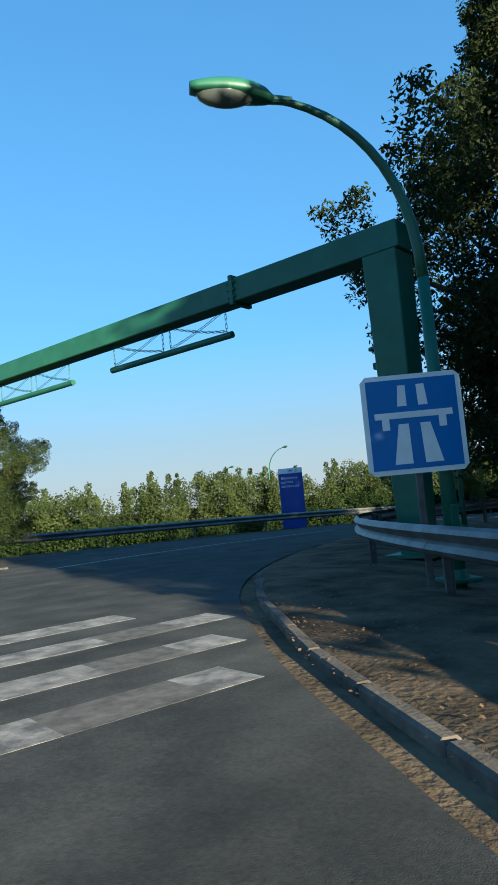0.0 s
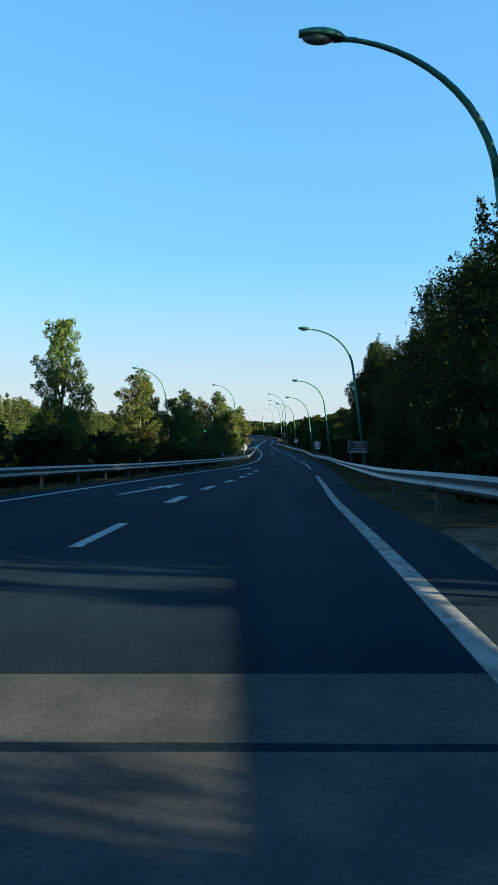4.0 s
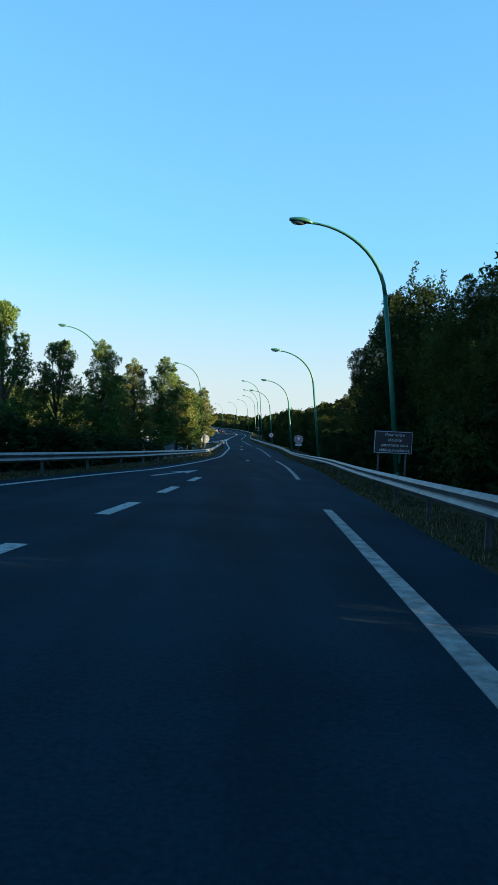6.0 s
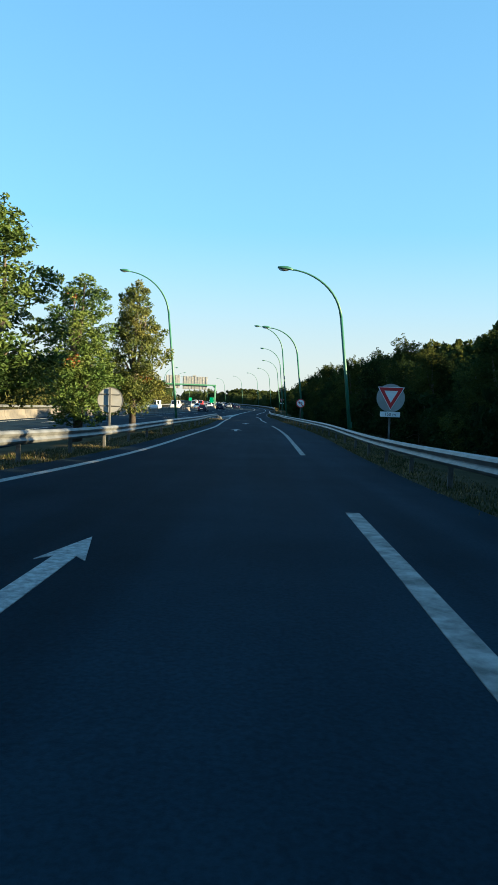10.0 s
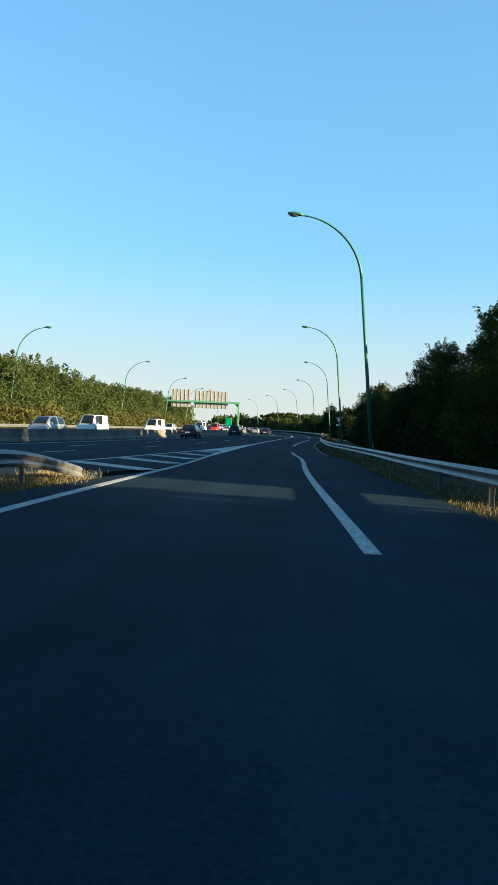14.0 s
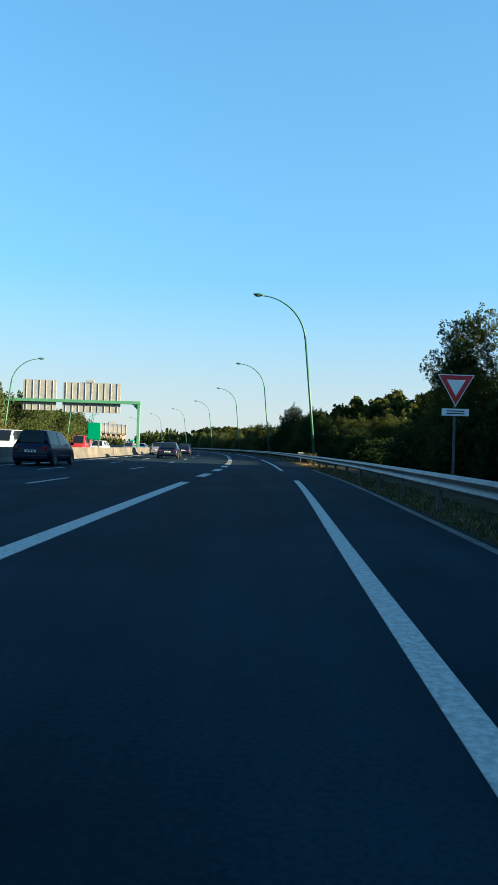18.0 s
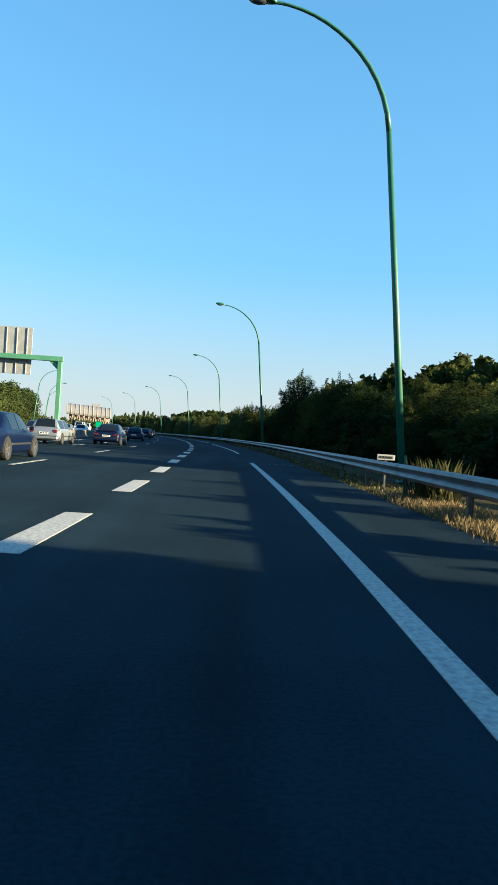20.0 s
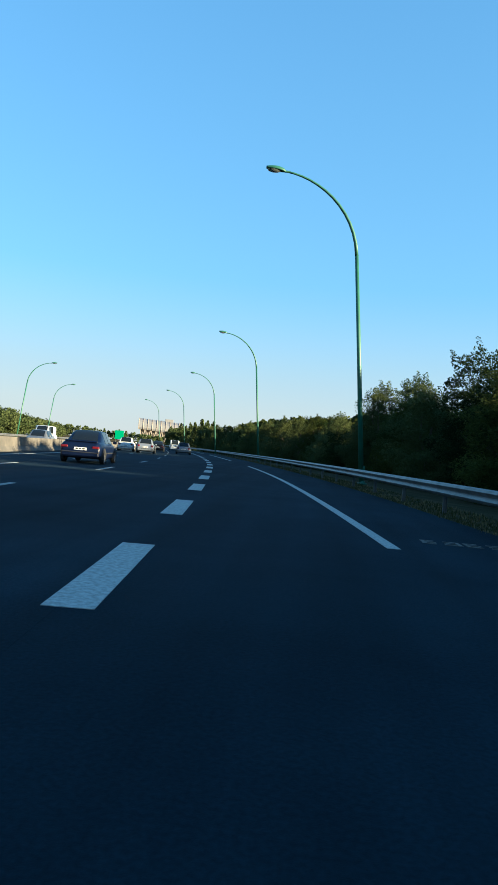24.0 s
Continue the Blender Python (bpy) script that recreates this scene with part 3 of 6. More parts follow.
# verge of bare earth behind the kerb
def build_verge():
    bm = bmesh.new()
    rows = []
    for p, d in along(KERB_LINE, 1.0):
        nrm = Vector((d.y, -d.x, 0))
        row = []
        gutter = float(np.interp(p.y, [-137.6, -136.4], [0.22, 0.02]))      # worn strip between road edge and kerb
        rise = float(np.interp(p.y, [-137.6, -136.4], [0.06, 0.04]))
        for k, w in enumerate((0.0, gutter, gutter + 0.12, 0.8, 1.8, 2.8, 4.0, 6.0)):
            q = p + nrm * w
            k = max(0, k - 1)
            z = level(p.y) + (-0.012 if k == 0 else rise) + 0.06 * noise.noise((q.x * 0.7, q.y * 0.7, 3)) * min(1, k) - (0.03 * k if k > 3 else 0)
            row.append(bm.verts.new((q.x, q.y, z)))
        rows.append(row)
    for p, q in zip(rows, rows[1:]):
        for c in range(7):
            bm.faces.new((p[c], p[c + 1], q[c + 1], q[c]))
    bmesh.ops.recalc_face_normals(bm, faces=bm.faces[:])
    ob = part("verge", bm, DIRT, smooth=True)
    tagged(ob, "bare trampled earth verge behind the kerb", "verge", kind="structure")


build_verge()

# ---- concrete barrier between the carriageways ----
def build_barrier():
    top = thing("median_barrier", "weathered precast concrete barrier between the carriageways", "barrier", kind="structure")
    prof = [(-0.30, 0.0), (-0.30, 0.08), (-0.14, 0.30), (-0.09, 0.82), (0.09, 0.82), (0.14, 0.30), (0.30, 0.08), (0.30, 0.0)]
    y = -120.0
    while y < 480:
        ln = 3.96 if y > -20 else 11.96
        bm = bmesh.new()
        rows = []
        for yy in (y, y + ln / 2, y + ln):
            x = mway(yy) - 11.3
            rows.append([bm.verts.new((x + u, yy, mlevel(yy) - 0.02 + v)) for u, v in prof])
        for p, q in zip(rows, rows[1:]):
            for k in range(len(prof) - 1):
                bm.faces.new((p[k], p[k + 1], q[k + 1], q[k]))
        bm.faces.new(rows[0])
        bm.faces.new(list(reversed(rows[-1])))
        bmesh.ops.recalc_face_normals(bm, faces=bm.faces[:])
        part("barrier_block", bm, CONCRETE, top)
        y += ln + 0.04


build_barrier()

# ---- steel guard rails ----
RAIL_PROF = [(0.0, -0.155), (0.045, -0.13), (0.075, -0.085), (0.035, -0.03), (0.0, 0.0), (0.035, 0.03), (0.075, 0.085), (0.045, 0.13), (0.0, 0.155)]


def post_mesh():
    bm = bmesh.new()
    for x0, x1, y0, y1 in ((-0.05, 0.05, -0.028, -0.022), (-0.05, -0.044, -0.028, 0.028), (0.044, 0.05, -0.028, 0.028)):
        box(bm, x0, x1, y0, y1, -0.25, 0.66)
    me = bpy.data.meshes.new("post")
    bm.to_mesh(me)
    bm.free()
    me.materials.append(STEEL_DULL)
    return me


def spacer_mesh():
    bm = bmesh.new()
    box(bm, -0.10, 0.0, -0.06, 0.06, 0.44, 0.68, bevel=0.01)
    me = bpy.data.meshes.new("spacer")
    bm.to_mesh(me)
    bm.free()
    me.materials.append(STEEL_DULL)
    return me


PM, SM = post_mesh(), spacer_mesh()


def guard_rail(label, pts, side, z_of, top=0.74, step=4.0):
    """A corrugated rail on posts along a plan line; its face looks to the given side (1: to the left of the line)."""
    th = thing("guard_rail", label, "guard rail", "guard rails", kind="structure")
    st = along(pts, step / 4)
    for i in range(0, len(st) - 4, 4):
        bm = bmesh.new()
        rows = []
        for p, d in st[i:i + 5]:
            nrm = Vector((-d.y, d.x, 0)) * side
            z = z_of(p.x, p.y) + top - 0.155
            lap = 0.004 if i % 8 else 0.0
            rows.append([bm.verts.new((p.x + nrm.x * (u + lap), p.y + nrm.y * (u + lap), z + v)) for u, v in RAIL_PROF])
        for p, q in zip(rows, rows[1:]):
            for k in range(len(RAIL_PROF) - 1):
                bm.faces.new((p[k], p[k + 1], q[k + 1], q[k]))
        bmesh.ops.recalc_face_normals(bm, faces=bm.faces[:])
        bmesh.ops.solidify(bm, geom=bm.faces[:], thickness=0.004)
        part("rail_beam", bm, STEEL, th, smooth=False)
        p, d = st[i]
        ang = math.degrees(math.atan2(d.y, d.x)) + (90 if side > 0 else -90)
        z = z_of(p.x, p.y)
        nrm = Vector((-d.y, d.x, 0)) * side
        o = new("post", PM)
        o.parent = th
        o.matrix_basis = pose(p.x - nrm.x * 0.16, p.y - nrm.y * 0.16, z + top - 0.74 + 0.02, 0, random.uniform(-1, 1), ang)
        o = new("spacer", SM)
        o.parent = th
        o.matrix_basis = pose(p.x - nrm.x * 0.005, p.y - nrm.y * 0.005, z + top - 0.74 + 0.02, 0, 0, ang)
    return th


R_RAIL = [(30, -149), (20, -146.4), (12, -142.9), (8, -140.35), (5.9, -138.75), (3.9, -137.1), (2.2, -135.5), (1.1, -134.2), (0.0, -132.6), (-0.9, -130.2), (-1.65, -126.8), (-2.1, -122.5), (-2.3, -117.5), (-2.35, -111)] + [(right_edge(y) + 0.4, y) for y in range(-104, 520, 8)]
guard_rail("galvanised corrugated steel guard rail along the verge", R_RAIL, 1, lambda x, y: level(y))
L_RAIL = [(-60, -150), (-40, -146), (-26, -141), (-18, -135.5), (-14.6, -129), (-13.7, -122), (-13.4, -114)] + [(left_line(y) - 1.35, y) for y in range(-106, 38, 6)] + [(-5.35, 38.2)]
guard_rail("galvanised corrugated steel guard rail beside the embankment", L_RAIL, -1, lambda x, y: level(y))


def rail_end():
    th = thing("rail_end", "bent steel end piece of the guard rail catching sun", "guard rail", kind="structure")
    bm = bmesh.new()
    rows = []
    for i in range(7):
        t = i / 6
        rows.append([bm.verts.new((-5.36 + 0.5 * t * t + u * (1 - 0.4 * t), 38.2 + 3.2 * t, level(40) + 0.585 - 0.40 * t * t + v * (1 - 0.25 * t))) for u, v in RAIL_PROF])
    for p, q in zip(rows, rows[1:]):
        for k in range(len(RAIL_PROF) - 1):
            bm.faces.new((p[k], p[k + 1], q[k + 1], q[k]))
    bmesh.ops.recalc_face_normals(bm, faces=bm.faces[:])
    bmesh.ops.solidify(bm, geom=bm.faces[:], thickness=0.005)
    part("end_plate", bm, STEEL, th)
    o = new("post", PM)
    o.parent = th
    o.matrix_basis = pose(-5.4, 39.6, level(40) - 0.06, 0, 0, 180)


rail_end()
FAR_RAIL = [(mway(y) - 25.8, y) for y in range(-90, 500, 10)]
guard_rail("far steel guard rail beside the opposite carriageway", FAR_RAIL, -1, lambda x, y: mlevel(y), step=8.0)

# ---- street lamps: leaning conical steel poles with a bent arm ----
def bezier(p0, p1, p2, p3, n):
    out = []
    for i in range(n + 1):
        t = i / n
        out.append(Vector(p0) * (1 - t)**3 + Vector(p1) * 3 * t * (1 - t)**2 + Vector(p2) * 3 * t * t * (1 - t) + Vector(p3) * t**3)
    return out


def street_lamp(name, label, height, lean, bend, reach, r0, r1, group, swell=0.62):
    """Arm towards -x. height: of the lantern's tip; bend: height at which the arm starts; lean: how far the pole leans by then."""
    th = thing(name, label, "street lamp", group)
    tip = Vector((-reach, 0, height))
    end = tip + Vector((0.95, 0, -0.10))
    up = Vector((-lean, 0, bend)).normalized()
    b = Vector((-lean, 0, bend))
    pts = [Vector((0, 0, -0.3)), Vector((-lean * 0.5, 0, bend * 0.5)), b] + bezier(b, b + up * (height - bend) * swell, end + Vector((1.5 * (reach - lean) / 4.6, 0, -0.10)), end, 12)[1:]
    n = len(pts)
    bm = bmesh.new()
    tube(bm, pts[:3], [r0, r0 * 0.86, r0 * 0.72], 14)
    part("pole", bm, GREEN, th, smooth=True)
    bm = bmesh.new()
    tube(bm, pts[2:], [r0 * 0.72 + (r1 - r0 * 0.72) * i / (n - 3) for i in range(n - 2)], 10)
    part("arm", bm, GREEN, th, smooth=True)
    bm = bmesh.new()
    box(bm, -0.2, 0.2, -0.2, 0.2, -0.02, 0.03, bevel=0.01)
    tube(bm, [(0, 0, 0.02), (0, 0, 0.12)], [r0 * 1.35, r0 * 1.1], 14)
    part("base_plate", bm, GREEN, th)
    bm = bmesh.new()
    box(bm, -0.05, 0.05, -r0 * 1.06, -r0 * 0.9, 0.5, 0.85, bevel=0.008)
    part("service_door", bm, GREEN, th)
    # lantern: long drop-shaped canopy with a clear bowl under it
    rings = []
    bm = bmesh.new()
    N, S = 12, 12
    for i in range(N + 1):
        t = i / N
        w = 0.185 * (math.sin(math.pi * (0.06 + 0.82 * t**0.8)) ** 0.7)
        hgt = 0.165 * (math.sin(math.pi * (0.05 + 0.85 * t**0.75)) ** 0.8) + 0.015
        x = tip.x + 0.95 * (1 - t) - 0.0
        row = []
        for k in range(S):
            a = 2 * math.pi * k / S
            v = math.sin(a)
            row.append(bm.verts.new((x, math.cos(a) * w, tip.z - 0.10 + 0.10 * t + (v * hgt if v > 0 else v * 0.045))))
        rings.append(row)
    for p, q in zip(rings, rings[1:]):
        for k in range(S):
            bm.faces.new((p[k], p[(k + 1) % S], q[(k + 1) % S], q[k]))
    bm.faces.new(rings[0])
    bm.faces.new(list(reversed(rings[-1])))
    bmesh.ops.recalc_face_normals(bm, faces=bm.faces[:])
    part("canopy", bm, GREEN, th, smooth=True)
    bm = bmesh.new()
    bmesh.ops.create_uvsphere(bm, u_segments=14, v_segments=8, radius=1.0)
    bmesh.ops.delete(bm, geom=[v for v in bm.verts if v.co.z > 0.05], context="VERTS")
    bmesh.ops.transform(bm, matrix=Matrix.Translation((tip.x + 0.40, 0, tip.z - 0.07)) @ Matrix.Diagonal((0.34, 0.15, 0.135, 1)), verts=bm.verts[:])
    part("bowl", bm, BOWL, th, "clear moulded lamp bowl", smooth=True)
    bm = bmesh.new()
    tube(bm, [end + Vector((0.22, 0, -0.015)), end + Vector((-0.03, 0, 0.0))], [0.05, 0.055], 10)
    part("collar", bm, GREEN, th)
    return th


tall = street_lamp("street_lamp", "tall green street lamp with curved arm beside the motorway", 14.7, 1.15, 10.9, 5.85, 0.125, 0.045, "tall lamps along the motorway")
short = street_lamp("street_lamp", "green street lamp with curved arm beside the slip road", 10.2, 0.92, 7.3, 4.97, 0.12, 0.045, "lamps along the slip road", swell=0.60)
low = street_lamp("street_lamp", "low green street lamp at the junction", 5.75, 0.0, 3.4, 2.33, 0.085, 0.04, "lamps at the junction")


def road_turn(y):
    return -math.degrees(math.atan2(right_line(y + 2) - right_line(y - 2), 4))


first = True
for tx, ty, tz in ((-1.41, 69.7, 14.6), (-0.06, 116.0, 14.7), (0.89, 162.4, 14.65), (-0.43, 212.0, 14.75), (-4.7, 259.1, 14.77), (-12.4, 305.6, 14.7), (-23.1, 351.6, 14.7), (-36.5, 397, 14.7), (-52, 441, 14.7)):
    a = road_turn(ty)
    m = pose(tx + 5.85 * math.cos(radians(a)), ty + 5.85 * math.sin(radians(a)), 0, 0, 0, a)
    if first:
        tall.matrix_basis = m
        first = False
    else:
        copy_thing(tall, m)
first = True
for tx, ty, tz in ((-4.69, -106.4, 13.62), (-2.19, -68.9, 13.04), (-0.67, -34.05, 11.48), (0.17, 1.0, 10.87), (-0.39, 35.44, 10.92)):
    a = road_turn(ty) if ty > -100 else 0
    m = pose(tx + 4.97 * math.cos(radians(a)), ty + 4.97 * math.sin(radians(a)), tz - 10.2, 0, 0, a)
    if first:
        short.matrix_basis = m
        first = False
    else:
        copy_thing(short, m)
low.matrix_basis = pose(-1.58, -125.66, 4.62, 0, 0, 13)
low_b = street_lamp("street_lamp", "low green street lamp beside the portal", 5.75, 0.0, 3.5, 2.55, 0.095, 0.04, "lamps at the junction")
low_b.matrix_basis = pose(4.5, -136.95, 4.88, 0, 0, 57)
# lamps across the motorway lean the other way
for tx, ty, tz in ((-42, 28, 13.4), (-36.0, 71, 13.4), (-32.6, 115.5, 13.4), (-29.0, 159.5, 13.4), (-28.6, 203, 13.4), (-30.5, 249, 13.4), (-35.5, 295, 13.4), (-44.5, 340, 13.4), (-56, 384, 13.4)):
    a = road_turn(ty) + 180
    copy_thing(tall, pose(tx - 5.85 * math.cos(radians(a - 180)), ty, tz - 14.7, 0, 0, a))
# lamps on the embankment between slip road and motorway
for tx, ty, tz, a in ((-14.14, 23.76, 14.5, 8), (-22.6, -24.0, 14.0, 14), (-32.5, -71.0, 14.0, 20)):
    copy_thing(tall, pose(tx + 5.85 * math.cos(radians(a)), ty + 5.85 * math.sin(radians(a)), tz - 14.7, 0, 0, a))
for tx, ty, tz in ((-58.2, -71, 13.5), (-69.3, -71.6, 11.7)):
    copy_thing(short, pose(tx - 4.97, ty, tz - 10.2, 0, 0, 180))


# ---- height-limit portal over the slip road: green box girder with hanging bars ----
def chain(bm, a, b, sag, link=0.10):
    a, b = Vector(a), Vector(b)
    n = max(2, int((b - a).length / link))
    for i in range(n):
        t0, t1 = i / n, (i + 1.25) / n
        p = a.lerp(b, t0) - Vector((0, 0, sag * 4 * t0 * (1 - t0)))
        q = a.lerp(b, min(t1, 1)) - Vector((0, 0, sag * 4 * min(t1, 1) * (1 - min(t1, 1))))
        d = (q - p).normalized()
        s = d.cross(Vector((0, 1, 0) if i % 2 else (0.3, 0.2, 1))).normalized() * 0.022
        for o in (s, -s):
            tube(bm, [p + o, q + o], 0.007, 4)


def portal():
    base = level(-134)
    a = math.degrees(math.atan2(-135.3 + 133.76, -12.0 - 2.1)) - 180
    th = thing("height_portal", "green steel portal with hanging height-limit bars", "portal", at=pose(2.0, -133.75, base, 0, 0, a))
    H = 10.69 - base
    bm = bmesh.new()
    rows = []
    for z, w in ((-0.1, 0.24), (H - 0.62, 0.33)):
        rows.append([bm.verts.new((x * w, y * w, z)) for x, y in ((-1, -1), (1, -1), (1, 1), (-1, 1))])
    for k in range(4):
        bm.faces.new((rows[0][k], rows[0][(k + 1) % 4], rows[1][(k + 1) % 4], rows[1][k]))
    bm.faces.new(list(reversed(rows[0])))
    bm.faces.new(rows[1])
    bmesh.ops.bevel(bm, geom=bm.edges[:], offset=0.02, segments=1, affect="EDGES")
    part("column", bm, GREEN, th)
    bm = bmesh.new()
    box(bm, -3.4, 0.36, -0.26, 0.26, H - 0.60, H - 0.10, bevel=0.02)
    part("beam", bm, GREEN, th)
    bm = bmesh.new()
    box(bm, -17.0, -3.42, -0.25, 0.25, H - 0.59, H - 0.11, bevel=0.02)
    part("beam", bm, GREEN, th)
    bm = bmesh.new()
    box(bm, -3.47, -3.37, -0.31, 0.31, H - 0.66, H - 0.04, bevel=0.01)
    for z in (H - 0.5, H - 0.35, H - 0.2):
        for y in (-0.33, 0.33):
            tube(bm, [(-3.52, y * 0.85, z), (-3.32, y * 0.85, z)], 0.025, 6)
    part("flange_joint", bm, GREEN, th)
    bm = bmesh.new()
    box(bm, -16.7, -16.1, -0.3, 0.3, -0.1, H - 0.61, bevel=0.02)
    part("column", bm, GREEN, th)
    bm = bmesh.new()
    box(bm, -0.45, -0.33, -0.12, 0.12, H * 0.56, H * 0.58, bevel=0.01)
    part("bracket", bm, GREEN, th)
    bm = bmesh.new()
    box(bm, -0.45, 0.45, -0.45, 0.45, -0.02, 0.05, bevel=0.01)
    part("base_plate", bm, GREEN, th)
    for x0, x1 in ((-7.7, -3.72), (-12.9, -9.3)):
        bar = part("hanging_bar", tube(bmesh.new(), [(x0, 0, H - 1.18), (x1, 0, H - 1.18)], 0.075, 14), GREEN, th)
        m = (x0 + x1) / 2
        for p, q in ((x1 - 0.15, m + 0.12), (m - 0.12, x0 + 0.12)):
            for xx in (p, q):
                bm = bmesh.new()
                chain(bm, (xx, 0, H - 0.6), (xx, 0, H - 1.11), 0.0)
                part("chain", bm, GREEN, bar, "dark green link chain")
            bm = bmesh.new()
            chain(bm, (p, 0, H - 0.6), (q, 0, H - 1.08), 0.05)
            chain(bm, (q, 0, H - 0.6), (p, 0, H - 1.08), 0.05)
            part("chain", bm, GREEN, bar, "dark green link chain")


portal()


# ---- sign gantry over the opposite carriageway, seen from behind ----
def gantry():
    th = thing("sign_gantry", "green steel sign gantry with grey ribbed sign backs", "sign gantry", at=pose(-15.5, 210.2, 0, 0, 0, 0))
    bm = bmesh.new()
    box(bm, -0.22, 0.22, -0.25, 0.25, -0.1, 7.45, bevel=0.03)
    part("column", bm, GREEN_PALE, th)
    bm = bmesh.new()
    box(bm, -0.45, 0.45, -0.4, 0.4, -0.02, 0.06, bevel=0.01)
    part("base_plate", bm, GREEN_PALE, th)
    bm = bmesh.new()
    box(bm, -21.6, 0.3, -0.22, 0.22, 7.46, 7.95, bevel=0.03)
    part("beam", bm, GREEN_PALE, th)
    bm = bmesh.new()
    prism(bm, [(-0.22, 7.44), (-1.1, 7.44), (-0.22, 6.6)], 0.16, Matrix.Translation((0, -0.08, 0)))
    part("gusset", bm, GREEN_PALE, th)
    bm = bmesh.new()
    box(bm, -21.5, -21.06, -0.25, 0.25, -0.1, 7.45, bevel=0.03)
    part("column", bm, GREEN_PALE, th)
    for x0, x1, z0, z1 in ((-18.3, -13.1, 6.15, 10.95), (-12.1, -3.0, 6.0, 10.7)):
        bm = bmesh.new()
        box(bm, x0, x1, 0.42, 0.48, z0, z1, bevel=0.01)
        panel = part("sign_panel", bm, SIGN_BACK, th, "grey back of a direction sign")
        n = int((x1 - x0) / 0.95)
        for i in range(n):
            xx = x0 + (x1 - x0) * (i + 0.5) / n
            bm = bmesh.new()
            box(bm, xx - 0.05, xx + 0.05, 0.34, 0.415, z0 + 0.05, z1 - 0.05, bevel=0.02)
            part("rib", bm, SIGN_BACK, panel)
    bm = bmesh.new()
    box(bm, -8.4, -7.2, 0.2, 0.4, 10.72, 11.15, bevel=0.03)
    part("cabinet", bm, SIGN_BACK, th)


gantry()

# ---- trees and shrubs ----
def leaf_cloud(verts, faces, centre, radius, count, size, rng, squash=0.85, broad=0.42):
    """Many small bent leaves through the outer part of one clump."""
    u = rng.normal(size=(count, 3))
    u /= np.linalg.norm(u, axis=1)[:, None]
    r = radius * rng.uniform(0.35, 1.0, count) ** 0.6 * (1 + 0.25 * np.sin(u[:, 0] * 5 + centre[0] * 3) * np.cos(u[:, 2] * 4))
    c = u * r[:, None]
    c[:, 2] *= squash
    c += np.array(centre)
    a = rng.normal(size=(count, 3))
    a /= np.linalg.norm(a, axis=1)[:, None]
    b = np.cross(a, rng.normal(size=(count, 3)))
    b /= np.linalg.norm(b, axis=1)[:, None] + 1e-9
    s = size * rng.uniform(0.6, 1.35, count)[:, None]
    n = np.cross(a, b)
    base = len(verts)
    q = np.stack([c - a * s, c + b * s * broad + n * s * 0.12, c + a * s, c - b * s * broad + n * s * 0.12], 1).reshape(-1, 3)
    verts.extend(map(tuple, q))
    faces.extend((base + 4 * i, base + 4 * i + 1, base + 4 * i + 2, base + 4 * i + 3) for i in range(count))


def crown_mesh(name, clumps, per, size, mat, rng, squash=0.85):
    verts, faces = [], []
    for c, r in clumps:
        leaf_cloud(verts, faces, c, r, max(9, int(per * r * r)), size, rng, squash)
    me = bpy.data.meshes.new(name)
    me.from_pydata(verts, [], faces)
    me.materials.append(mat)
    return me


